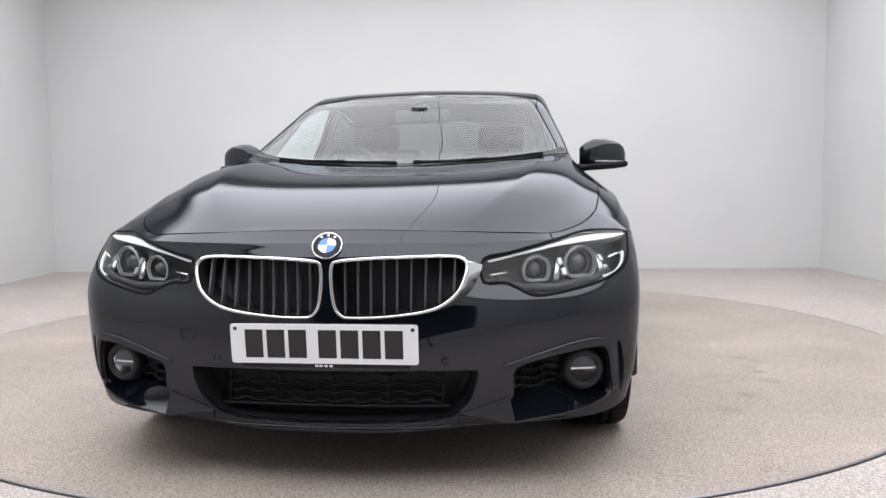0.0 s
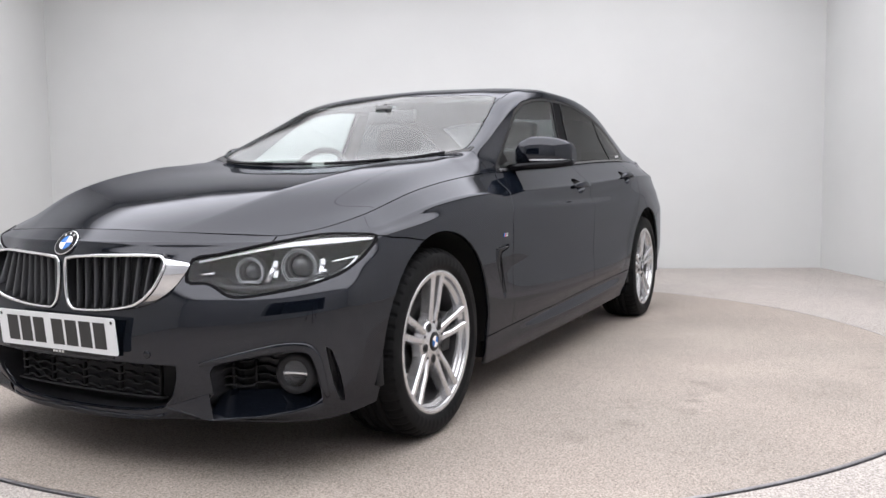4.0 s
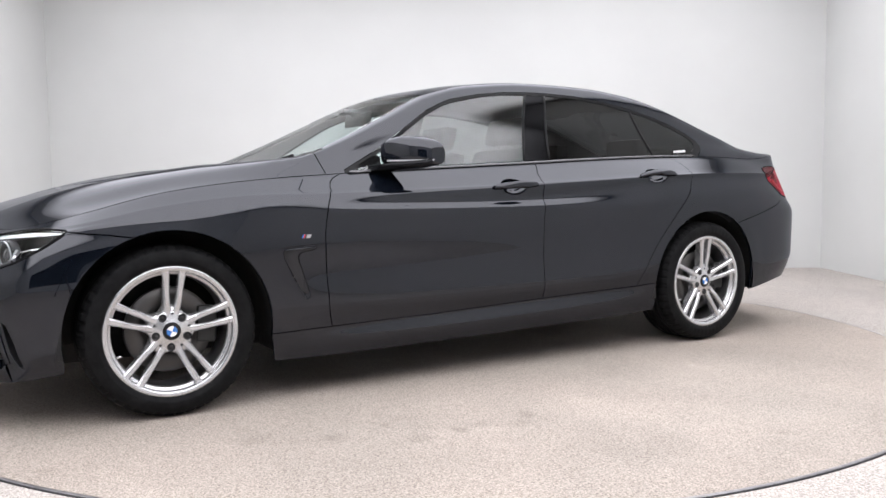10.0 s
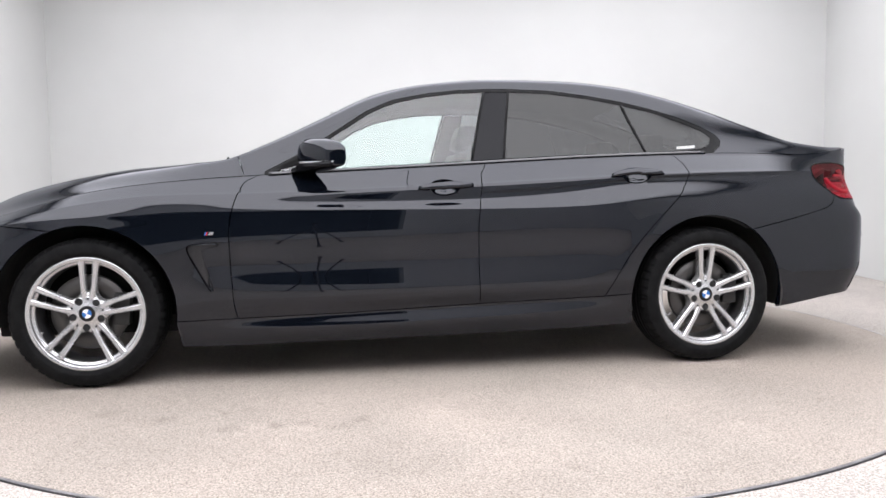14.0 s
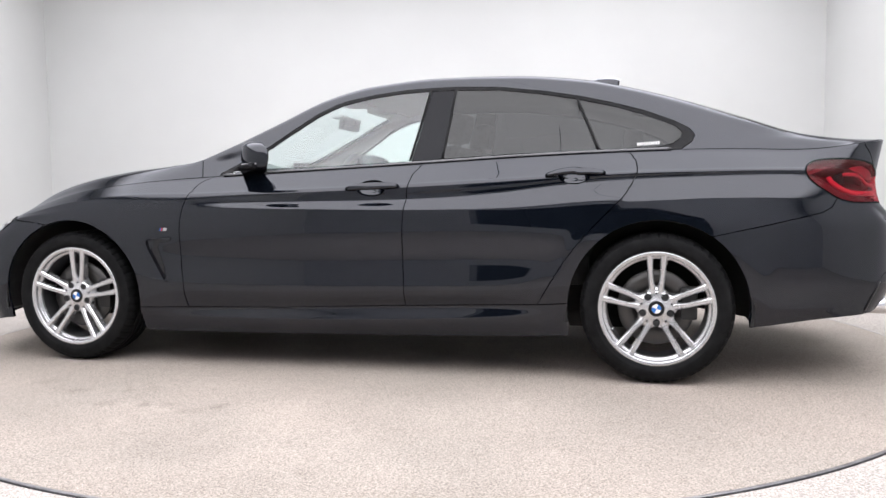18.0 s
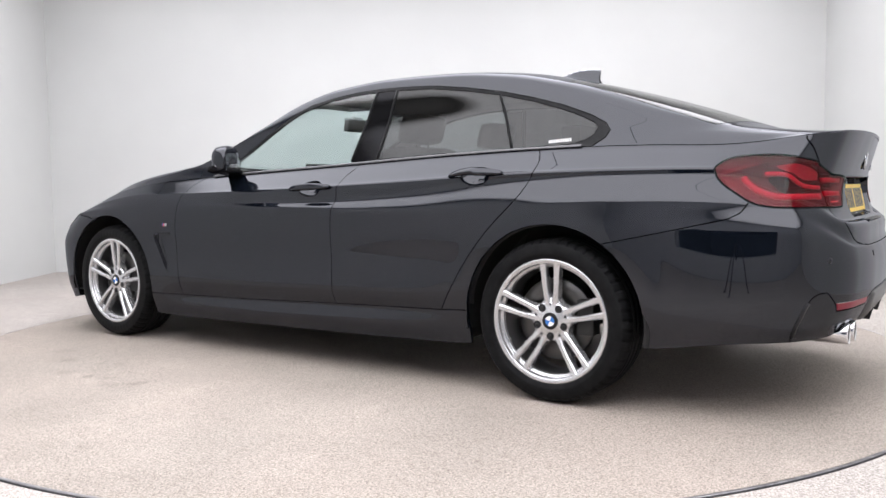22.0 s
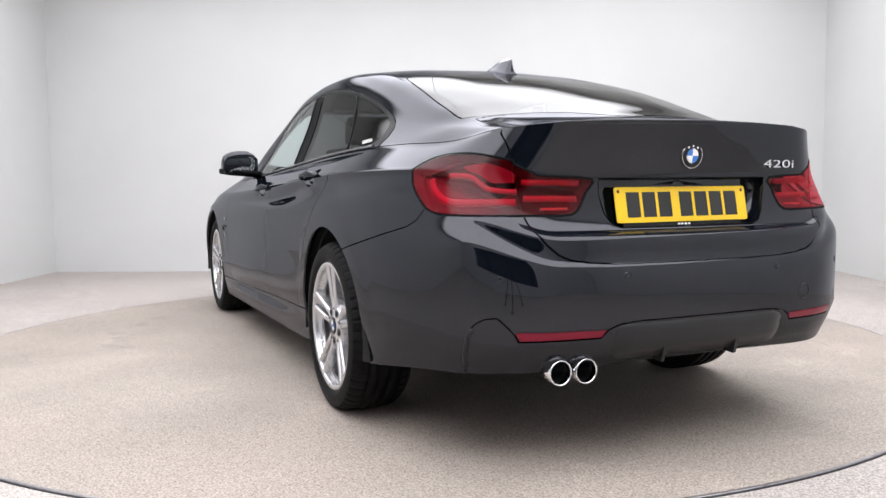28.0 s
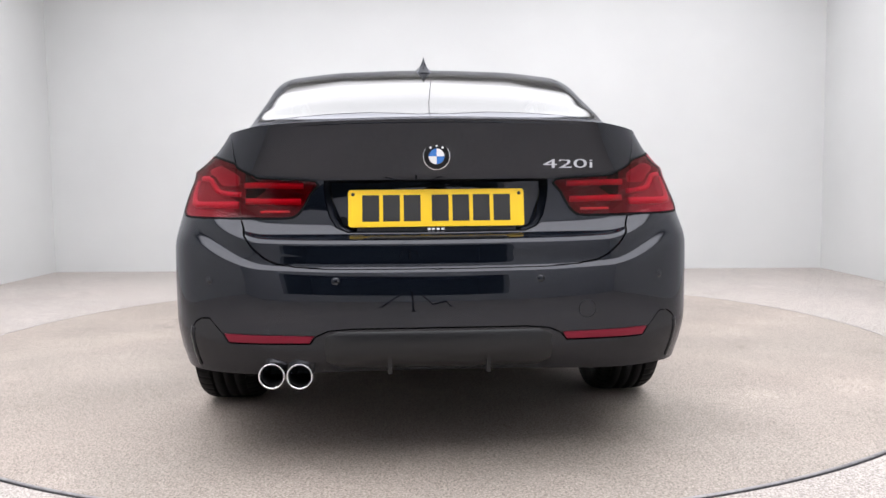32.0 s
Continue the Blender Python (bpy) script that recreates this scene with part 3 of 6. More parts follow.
def cut(pts, co, layer, closed=True, where=None):
    """Split the shell's faces along an outline."""
    if co is co_band:
        pts = [(a * SK, b) for a, b in pts]
    x0, x1 = min(p[0] for p in pts) - .06, max(p[0] for p in pts) + .06
    y0, y1 = min(p[1] for p in pts) - .06, max(p[1] for p in pts) + .06
    cand = set()
    for f in shell.faces:
        if f[on_band] == layer:
            c = co(f.verts[0])
            if x0 < c[0] < x1 and y0 < c[1] < y1 and (where is None or where(f)):
                cand.add(f)
    m = len(pts)
    for i in range(m if closed else m - 1):
        p, q = pts[i], pts[(i + 1) % m]
        dx, dy = q[0] - p[0], q[1] - p[1]
        ln = math.hypot(dx, dy)
        if ln < 1e-5:
            continue
        dx, dy = dx / ln, dy / ln

        def dist(v):
            c = co(v)
            return (c[0] - p[0]) * -dy + (c[1] - p[1]) * dx

        def along(v):
            c = co(v)
            return (c[0] - p[0]) * dx + (c[1] - p[1]) * dy
        eps = 4e-4
        for f in list(cand):
            if not f.is_valid:
                cand.discard(f)
                continue
            ds = [dist(v) for v in f.verts]
            if min(ds) > -eps or max(ds) < eps:
                continue
            al = [along(v) for v in f.verts]
            if max(al) < -1e-4 or min(al) > ln + 1e-4:
                continue
            # where the line crosses the face
            ts = []
            k = len(ds)
            for a in range(k):
                b = (a + 1) % k
                if (ds[a] > eps and ds[b] < -eps) or (ds[a] < -eps and ds[b] > eps):
                    w = ds[a] / (ds[a] - ds[b])
                    ts.append(al[a] + (al[b] - al[a]) * w)
                elif abs(ds[a]) <= eps:
                    ts.append(al[a])
            if len(ts) < 2 or max(ts) < 0 or min(ts) > ln:
                continue
            for e in list(f.edges):
                a, b = e.verts
                da, db = dist(a), dist(b)
                if (da > eps and db < -eps) or (da < -eps and db > eps):
                    w = da / (da - db)
                    sa, sb = STN.get(a), STN.get(b)
                    ne, nv = bmesh.utils.edge_split(e, a, w)
                    if sa is not None and sb is not None:
                        STN[nv] = sa + (sb - sa) * w
            on = [v for v in f.verts if abs(dist(v)) <= eps * 1.5]
            if len(on) > 2:
                on.sort(key=along)
                on = [on[0], on[-1]]
            if len(on) == 2 and not any(e.other_vert(on[0]) is on[1] for e in on[0].link_edges if e in f.edges):
                try:
                    nf, _ = bmesh.utils.face_split(f, on[0], on[1])
                    nf[on_band] = layer
                    cand.add(nf)
                except ValueError:
                    pass


HEADLIGHT_S, GRILLE_S = smooth_poly(HEADLIGHT), smooth_poly(GRILLE)
SIDE_INTAKE_S, TAILLIGHT_S = smooth_poly(SIDE_INTAKE, 2), smooth_poly(TAILLIGHT)
VENT_S = smooth_poly(VENT, 2)
front_side = lambda f: f.verts[0].co.x > 1.0
cut(HEADLIGHT_S, co_band, 1)
cut(GRILLE_S, co_band, 1)
cut(INTAKE, co_band, 1)
cut(SIDE_INTAKE_S, co_band, 1)
cut(SLIT, co_band, 1)
cut(TAILLIGHT_S, co_band, 1)
cut(BOOT_SIDE, co_band, 1, False)
cut(REFLECTOR, co_band, 1)
cut(PLATE_RECESS, co_band, 1)
cut(VALANCE, co_band, 1, False)
cut(FENDER_SEAM, co_band, 1, False)
flank_only = lambda f: f.verts[0].co.y > .5
for pl in (ARCH_F, ARCH_R, VENT_S, DISH_F, DISH_R):
    cut(pl, co_flank, 1, True, flank_only)
for pl in (smooth_poly(DOOR_FRONT, 3, False), smooth_poly(DOOR_MID, 3, False), smooth_poly(DOOR_REAR, 3, False), SILL_TOP, SEAM_REAR):
    cut(pl, co_flank, 1, False, flank_only)
side_glass = lambda f: f.verts[0].co.y > .5 and f.verts[0].co.x < .9
for pl in (WIN_FRONT, WIN_PILLAR, WIN_REAR, WIN_QUARTER):
    cut(pl, co_flank, 0, True, side_glass)
cut(WIN_TRIM, co_flank, 0, True, side_glass)
for pl in (smooth_poly(SCREEN, 2), smooth_poly(REAR_GLASS, 2)):
    cut(pl, co_top, 0)
for pl in (COWL, DECK, ROOF_SEAM):
    cut(pl, co_top, 0, False)
cut(smooth_poly(DOOR_FRONT, 3, False), co_flank, 0, False, side_glass)

shell.normal_update()
NRM = {v: v.normal.copy() for v in shell.verts}


def kind_of(f):
    c = f.calc_center_median()
    if f[on_band]:
        s = sum(STN[v] for v in f.verts) / len(f.verts)
        p, q = (s, c.z), (c.x, c.z)
        if s < 7:
            for nm, pl in (("headlight_lens", HEADLIGHT_S), ("grille_void", GRILLE_S), ("void", INTAKE), ("void", SIDE_INTAKE_S), ("void", SLIT)):
                if inside(p, pl):
                    return nm
        if s > 15:
            if inside(p, TAILLIGHT_S):
                return "tail_outer" if not inside(p, BOOT_POLY) else "tail_inner"
            if inside(p, PLATE_RECESS):
                return "void"
            if inside(p, REFLECTOR):
                return "reflector"
            if inside(p, BOOT_POLY):
                return "boot_lid"
            if inside(p, VALANCE_POLY):
                return "rear_valance"
        if c.y > .5 and (inside(q, ARCH_F) or inside(q, ARCH_R)):
            return "void"
        if c.y > .5 and (inside(q, VENT_S) or inside(q, DISH_F) or inside(q, DISH_R)):
            return "void"
        if c.x > .9:
            if s < 3.12:
                return "front_bumper"
            if s < 5.52:
                return "front_bumper" if c.z < .64 + (s - 3.1) * .03 else "front_fender"
            if c.x > 1.405:
                return "front_fender" if above(p, FENDER_SEAM) else "front_bumper"
        if -1.25 < c.x < 1.25 and not above(q, SILL_TOP):
            return "side_skirt"
        if not behind(q, DOOR_FRONT):
            return "front_fender"
        if not behind(q, DOOR_MID):
            return "front_door"
        if not behind(q, DOOR_REAR):
            return "rear_door"
        if c.x < -1.4 and not above(q, SEAM_REAR) or c.x < -2.125 and c.z < .77:
            return "rear_bumper"
        return "rear_quarter"
    q = (c.x, c.z)
    r = (c.x, c.y)
    if c.x < .9 and c.y > .5:
        for nm, pl in (("front_window", WIN_FRONT), ("pillar_trim", WIN_PILLAR), ("rear_window", WIN_REAR), ("quarter_window", WIN_QUARTER), ("window_trim", WIN_TRIM)):
            if inside(q, pl):
                return nm
    if inside(r, SCREEN_S):
        return "windscreen"
    if inside(r, REAR_GLASS_S):
        return "back_glass"
    if c.x > .7 and c.x > float(np.interp(c.y, [a[1] for a in COWL], [a[0] for a in COWL])):
        return "bonnet"
    if c.x > .65 and c.y < .69 and c.x > float(np.interp(c.y, [0, .38, .55, .64, .69], [.9, .868, .815, .77, .72])):
        return "cowl"
    if c.x < -2.0 and inside(r, DECK_POLY):
        return "boot_lid"
    if c.x < -1.98 and c.y < .45:
        return "boot_lid"
    if c.y < float(np.interp(-c.x, [-a[0] for a in ROOF_SEAM], [a[1] for a in ROOF_SEAM])) and -1.38 < c.x < .3:
        return "roof"
    return "side_frame"


SCREEN_S, REAR_GLASS_S = smooth_poly(SCREEN, 2), smooth_poly(REAR_GLASS, 2)
BOOT_POLY = BOOT_SIDE + [(20.2, 1.2), (17.16, 1.2)]
VALANCE_POLY = VALANCE + [(20.2, .1), (16.98, .1)]
DECK_POLY = DECK + [(-2.6, .588), (-2.6, -.1)]
groups = {}
for f in shell.faces:
    groups.setdefault(kind_of(f), []).append(f)


def panel_mesh(name, faces, both=False, mirror=False, gap=.0022, depth=.014, lift=0.0, keep_edge=False):
    """A panel as a mesh of its own: its rim drawn in by the gap and turned inwards."""
    fs = set(faces)
    verts, index = [], {}
    norms = []
    rim = {}
    rim_edges = []
    for f in faces:
        for e in f.edges:
            inn = [g for g in e.link_faces if g in fs]
            if len(inn) == 1:
                a, b = e.verts
                if both and abs(a.co.y) < 1e-4 and abs(b.co.y) < 1e-4:
                    continue
                d = (b.co - a.co)
                t = f.normal.cross(d)
                if t.length < 1e-9:
                    continue
                t.normalize()
                if t.dot(f.calc_center_median() - a.co) < 0:
                    t = -t
                for v in (a, b):
                    rim[v] = rim.get(v, Vector()) + t * d.length
                k = [lp.vert for lp in f.loops]
                i = k.index(a)
                rim_edges.append((a, b) if k[(i + 1) % len(k)] is b else (b, a))
    for f in faces:
        for v in f.verts:
            if v not in index:
                index[v] = len(verts)
                co = v.co + NRM[v] * lift
                if v in rim and gap:
                    r = rim[v].copy()
                    if both and abs(v.co.y) < 1e-4:
                        r.y = 0
                    if r.length > 1e-9:
                        co = co + r.normalized() * gap
                verts.append(co)
                norms.append(NRM[v])
    polys = [tuple(index[v] for v in f.verts) for f in faces]
    if depth and rim:
        ridx = {}
        for v in rim:
            r = rim[v].normalized() if rim[v].length > 1e-9 else Vector((0, 0, 1))
            n = NRM[v]
            ridx[v] = len(verts)
            verts.append(verts[index[v]].copy())
            norms.append((n * .5 - r).normalized())
            verts.append(verts[index[v]] - n * depth - r * .001)
            norms.append(-r)
        for a, b in rim_edges:
            polys.append((ridx[b], ridx[a], ridx[a] + 1, ridx[b] + 1))
    if both:
        n0 = len(verts)
        mp = []
        for i in range(n0):
            v = verts[i]
            if abs(v.y) < 1e-4:
                norms[i] = Vector((norms[i].x, 0, norms[i].z)).normalized() if abs(norms[i].y) < .999 else norms[i]
                mp.append(i)
            else:
                mp.append(len(verts))
                verts.append(Vector((v.x, -v.y, v.z)))
                norms.append(Vector((norms[i].x, -norms[i].y, norms[i].z)))
        polys += [tuple(mp[i] for i in p[::-1]) for p in polys]
    if mirror:
        verts = [Vector((v.x, -v.y, v.z)) for v in verts]
        norms = [Vector((n.x, -n.y, n.z)) for n in norms]
        polys = [p[::-1] for p in polys]
    me = bpy.data.meshes.new(name)
    me.from_pydata([tuple(v) for v in verts], [], polys)
    me.validate()
    smooth_all(me)
    if len(me.vertices) == len(norms):
        me.normals_split_custom_set_from_vertices([tuple(n) for n in norms])
    return me


car = tagged(new("car"), "glossy black four-door coupe with silver alloy wheels on a turntable", "car")
P = {}
for nm, m, lab in (("front_bumper", "paint", ""), ("bonnet", "paint", ""), ("roof", "paint", ""), ("boot_lid", "paint", ""), ("cowl", "dark", "matt black cowl panel"),
                   ("rear_bumper", "paint", ""), ("rear_valance", "valance", "gloss black lower bumper panel"), ("windscreen", "glass", "clear windscreen glass"),
                   ("back_glass", "rear_glass", "dark tinted rear glass")):
    glassy = nm in ("windscreen", "back_glass")
    P[nm] = part(nm, panel_mesh(nm, groups.get(nm, []), both=True, gap=.004 if glassy else .0034 if nm == 'boot_lid' else .0022, depth=.004 if glassy else .014), M[m], car, lab)
for nm, m, lab in (("front_fender", "paint", ""), ("front_door", "paint", ""), ("rear_door", "paint", ""), ("rear_quarter", "paint", ""), ("side_frame", "paint", ""),
                   ("side_skirt", "paint", "")):
    for sgn in (0, 1):
        P[nm, sgn] = part(nm, panel_mesh(nm, groups.get(nm, []), mirror=bool(sgn)), M[m], car, lab)
for nm, m, lab, host in (("front_window", "side_glass", "clear green-tinted side glass", "front_door"), ("pillar_trim", "piano", "gloss black pillar trim", "rear_door"),
                         ("rear_window", "privacy", "dark privacy glass", "rear_door"), ("quarter_window", "privacy", "dark privacy glass", "rear_quarter"),
                         ("window_trim", "trim", "black window surround", "side_frame")):
    for sgn in (0, 1):
        P[nm, sgn] = part(nm, panel_mesh(nm, groups.get(nm, []), mirror=bool(sgn), gap=.0015, depth=.008 if "trim" in nm else .004, lift=.0015 if nm == "window_trim" else 0),
                          M[m], P[host, sgn], lab)
# ---- tools for the fittings ----
def sweep(path, normals, w, h, closed=False, n=8, cap=True):
    """A rounded bar along a path; w across, h along the normals (each a number or a list)."""
    bm = bmesh.new()
    m = len(path)
    rings = []
    for i in range(m):
        a = path[(i - 1) % m] if closed or i > 0 else path[i]
        b = path[(i + 1) % m] if closed or i < m - 1 else path[i]
        t = (b - a).normalized()
        nn = normals[i] - t * normals[i].dot(t)
        nn.normalize()
        sd = t.cross(nn)
        ww = w[i] if isinstance(w, (list, tuple)) else w
        hh = h[i] if isinstance(h, (list, tuple)) else h
        ring = []
        for k in range(n):
            c, s = math.cos(2 * math.pi * (k + .5) / n), math.sin(2 * math.pi * (k + .5) / n)
            c, s = math.copysign(abs(c) ** .6, c), math.copysign(abs(s) ** .6, s)
            ring.append(bm.verts.new(path[i] + sd * (ww * c) + nn * (hh * s)))
        rings.append(ring)
    for i in range(m if closed else m - 1):
        r0, r1 = rings[i], rings[(i + 1) % m]
        for k in range(n):
            f = bm.faces.new((r0[k], r0[(k + 1) % n], r1[(k + 1) % n], r1[k]))
            f.smooth = True
    if not closed and cap:
        bm.faces.new(rings[0][::-1])
        bm.faces.new(rings[-1])
    bmesh.ops.recalc_face_normals(bm, faces=bm.faces)
    return bm


def mirrored(bm):
    """A copy of the mesh for the car's right side."""
    b2 = bm.copy()
    for v in b2.verts:
        v.co.y = -v.co.y
    bmesh.ops.reverse_faces(b2, faces=b2.faces)
    return b2


def pair(name, bm, m, hosts, label="", sides=(0, 1)):
    """The same part on both sides of the car; hosts: its parent, or one for each side."""
    made = []
    for sgn in sides:
        b = mirrored(bm) if sgn else bm.copy()
        made.append(part(name, b, m, hosts[sgn] if isinstance(hosts, (list, tuple)) else hosts, label))
    bm.free()
    return made


def band_loop(pts, back=0.0):
    out = [band_at(s, z) for s, z in pts]
    return [p - n * back for p, n in out], [n for p, n in out]


def flank_loop(pts, back=0.0):
    out = [flank(x, z) for x, z in pts]
    return [p - n * back for p, n in out], [n for p, n in out]


def tray(loop, normals, depth, shrink=.9, steps=2, direction=None, closed_end=True):
    """A hollow behind an outline: walls that go inwards, and a floor."""
    bm = bmesh.new()
    c = sum(loop, Vector()) / len(loop)
    rings = []
    for k in range(steps + 1):
        f = k / steps
        ring = []
        for p, n in zip(loop, normals):
            d = direction if direction is not None else -n
            q = c + (p - c) * (1 - (1 - shrink) * f) + d * (depth * f)
            ring.append(bm.verts.new(q))
        rings.append(ring)
    m = len(loop)
    for r0, r1 in zip(rings, rings[1:]):
        for i in range(m):
            bm.faces.new((r0[i], r0[(i + 1) % m], r1[(i + 1) % m], r1[i])).smooth = True
    if closed_end:
        try:
            bm.faces.new(rings[-1])
        except ValueError:
            pass
    bmesh.ops.triangulate(bm, faces=[f for f in bm.faces if len(f.verts) > 4])
    return bm


def disc(r0, r1, y, n=32, a0=0.0, a1=360.0, thick=.0015):
    """A flat ring or sector in the xz plane that faces +y."""
    bm = bmesh.new()
    full = a1 - a0 >= 359.9
    k = n if full else n + 1
    rows = []
    for r, yy in ((r0, y), (r1, y), (r1, y - thick)):
        rows.append([bm.verts.new((r * math.cos(math.radians(a0 + (a1 - a0) * i / n)), yy, r * math.sin(math.radians(a0 + (a1 - a0) * i / n)))) for i in range(k)])
    for a, b in zip(rows, rows[1:]):
        for i in range(k if full else k - 1):
            j = (i + 1) % k
            bm.faces.new((a[i], a[j], b[j], b[i]))
    bmesh.ops.remove_doubles(bm, verts=bm.verts, dist=1e-6)
    bmesh.ops.recalc_face_normals(bm, faces=bm.faces)
    return bm


def facing(p, n, up=Vector((0, 0, 1))):
    """A frame at p whose y axis is n and whose z axis is as upright as it can be."""
    n = n.normalized()
    x = n.cross(up).normalized()
    z = x.cross(n).normalized()
    m = Matrix((x, n, z)).transposed().to_4x4()
    m.translation = p
    return m


def roundel(name, r, where, host, label="round badge with blue and white quarters"):
    """A round badge: chrome rim, black ring, four quarters."""
    base = part(name, lathe([(.0005, .0), (r * .9, .001), (r, .003), (r, 0), (r * .98, -.003)], 40), M["chrome"], host, label)
    base.matrix_basis = where
    part("badge_ring", disc(r * .60, r * .94, .0034, 40), M["badge_black"], base)
    for k in range(4):
        part("badge_quarter", disc(.0002, r * .57, .0036, 10, 90 * k, 90 * k + 90), M["badge_blue" if k % 2 == 0 else "badge_white"], base)
    for a in (125, 90, 55):
        b = box(bmesh.new(), -.075 * r, .075 * r, .0034, .0039, -.08 * r, .08 * r)
        bmesh.ops.rotate(b, verts=b.verts, cent=(0, 0, 0), matrix=Matrix.Rotation(math.radians(90 - a), 3, "Y"))
        bmesh.ops.translate(b, verts=b.verts, vec=(.77 * r * math.cos(math.radians(a)), 0, .77 * r * math.sin(math.radians(a))))
        part("badge_mark", b, M["badge_white"], base)
    return base


# ---- the studio: floor, turntable, walls, light ceiling ----
def wall_material():
    m = mat("white_wall", (0.53, 0.53, 0.53), 0.8)
    noisy(m, 0.8, (.545, .548, .542), (.580, .583, .575), bump=.05, bump_scale=90)
    return m


def concrete(name, tint, grey, dark, spots=()):
    """Ground concrete with pale and dark grit, faint clouds and worn patches."""
    m = mat(name, tint, 0.75)
    nt = m.node_tree
    b = nt.nodes["Principled BSDF"]
    tc = nt.nodes.new("ShaderNodeTexCoord")

    def noise_node(scale, detail, rough=.55):
        n = nt.nodes.new("ShaderNodeTexNoise")
        n.inputs["Scale"].default_value, n.inputs["Detail"].default_value, n.inputs["Roughness"].default_value = scale, detail, rough
        nt.links.new(tc.outputs["Object"], n.inputs["Vector"])
        return n

    def ramp(src, stops):
        r = nt.nodes.new("ShaderNodeValToRGB")
        for i, (p, c) in enumerate(stops):
            e = r.color_ramp.elements[i] if i < 2 else r.color_ramp.elements.new(p)
            e.position, e.color = p, (*c, 1)
        nt.links.new(src, r.inputs["Fac"])
        return r

    def mul(a, c, mode="MULTIPLY", fac=1.0):
        x = nt.nodes.new("ShaderNodeMix")
        x.data_type, x.blend_type = "RGBA", mode
        x.inputs[0].default_value = fac
        nt.links.new(a, x.inputs[6])
        nt.links.new(c, x.inputs[7])
        return x.outputs[2]
    clouds = ramp(noise_node(.9, 8, .6).outputs["Fac"], [(.32, grey), (.66, tint)])
    grit = ramp(noise_node(140, 3, .75).outputs["Fac"], [(.30, (dark, dark, dark * .97)), (.48, (.99, .99, .99)), (.66, (1.34, 1.33, 1.32))])
    vor = nt.nodes.new("ShaderNodeTexVoronoi")
    vor.inputs["Scale"].default_value = 220
    nt.links.new(tc.outputs["Object"], vor.inputs["Vector"])
    chips = ramp(vor.outputs["Color"], [(.0, (.55, .53, .51)), (.45, (1, 1, 1)), (1.0, (1.34, 1.34, 1.34))])
    stain = ramp(noise_node(2.6, 6, .75).outputs["Fac"], [(.27, (.66, .65, .64)), (.40, (1, 1, 1))])
    c = mul(mul(mul(clouds.outputs["Color"], grit.outputs["Color"]), chips.outputs["Color"]), stain.outputs["Color"], fac=.75)
    # pale scuffs where the surface is worn
    scuff = ramp(noise_node(1.9, 10, .78).outputs["Fac"], [(.54, (1, 1, 1)), (.66, (1.17, 1.16, 1.17))])
    c = mul(c, scuff.outputs["Color"])
    warm = ramp(noise_node(.55, 4, .6).outputs["Fac"], [(.40, (1.0, 1.0, 1.0)), (.62, (1.02, .995, .99))])
    c = mul(c, warm.outputs["Color"])
    if spots:
        warp = nt.nodes.new("ShaderNodeVectorMath")
        warp.operation = "MULTIPLY_ADD"
        warp.inputs[1].default_value = (.16, .10, 0)
        nt.links.new(noise_node(9, 5, .7).outputs["Color"], warp.inputs[0])
        nt.links.new(tc.outputs["Object"], warp.inputs[2])
    for x, y, r, shade in spots:
        d = nt.nodes.new("ShaderNodeVectorMath")
        d.operation = "DISTANCE"
        d.inputs[1].default_value = (x + .08, y + .05, 0)
        nt.links.new(warp.outputs[0], d.inputs[0])
        mr = nt.nodes.new("ShaderNodeMapRange")
        mr.interpolation_type = "SMOOTHSTEP"
        mr.inputs["From Min"].default_value, mr.inputs["From Max"].default_value = r * .3, r
        mr.inputs["To Min"].default_value, mr.inputs["To Max"].default_value = shade, 1.0
        nt.links.new(d.outputs["Value"], mr.inputs["Value"])
        c = mul(c, mr.outputs["Result"])
    nt.links.new(c, b.inputs["Base Color"])
    bp = nt.nodes.new("ShaderNodeBump")
    bp.inputs["Strength"].default_value, bp.inputs["Distance"].default_value = .35, .002
    nt.links.new(noise_node(130, 3, .7).outputs["Fac"], bp.inputs["Height"])
    nt.links.new(bp.outputs["Normal"], b.inputs["Normal"])
    return m


M["wall"] = wall_material()
M["near_wall"] = mat("grey_wall", (.44, .445, .46), .8)
noisy(M["near_wall"], 1.2, (.42, .425, .44), (.465, .47, .485), bump=.05, bump_scale=90)
# worn marks on the turntable: x, y, radius, tone
STAINS = [(1.18, 1.46, .07, .80), (.77, 1.60, .05, .76), (.68, 1.60, .05, .84), (.47, 1.585, .06, .78), (.55, 1.66, .07, .88), (1.43, 1.33, .08, .88), (.93, 1.62, .07, .87),
          (.15, 1.75, .30, 1.05), (.35, 2.0, .30, .93), (-.6, 1.6, .35, 1.07), (1.5, .9, .30, 1.08), (-1.2, 1.3, .30, .94), (0, -1.6, .35, 1.08), (1.4, -1.2, .3, .93), (-1.5, -1.2, .3, 1.08),
          (1.9, .2, .25, .92), (-2.0, .3, .3, .93)]
M["table"] = concrete("table_concrete", (.325, .285, .252), (.251, .221, .195), .42, STAINS)
M["floor"] = concrete("floor_concrete", (.38, .354, .33), (.322, .297, .276), .42)
M["rim_steel"] = mat("rim_steel", (.30, .29, .30), .35, .9)
M["rim_dark"] = mat("rim_rubber", (.02, .019, .022), .6)
noisy(M["rim_steel"], 40, (.24, .23, .24), (.36, .35, .36), rough=(.25, .5))
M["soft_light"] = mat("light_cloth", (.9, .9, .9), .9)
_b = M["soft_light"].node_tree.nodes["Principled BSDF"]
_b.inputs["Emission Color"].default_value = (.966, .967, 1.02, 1)
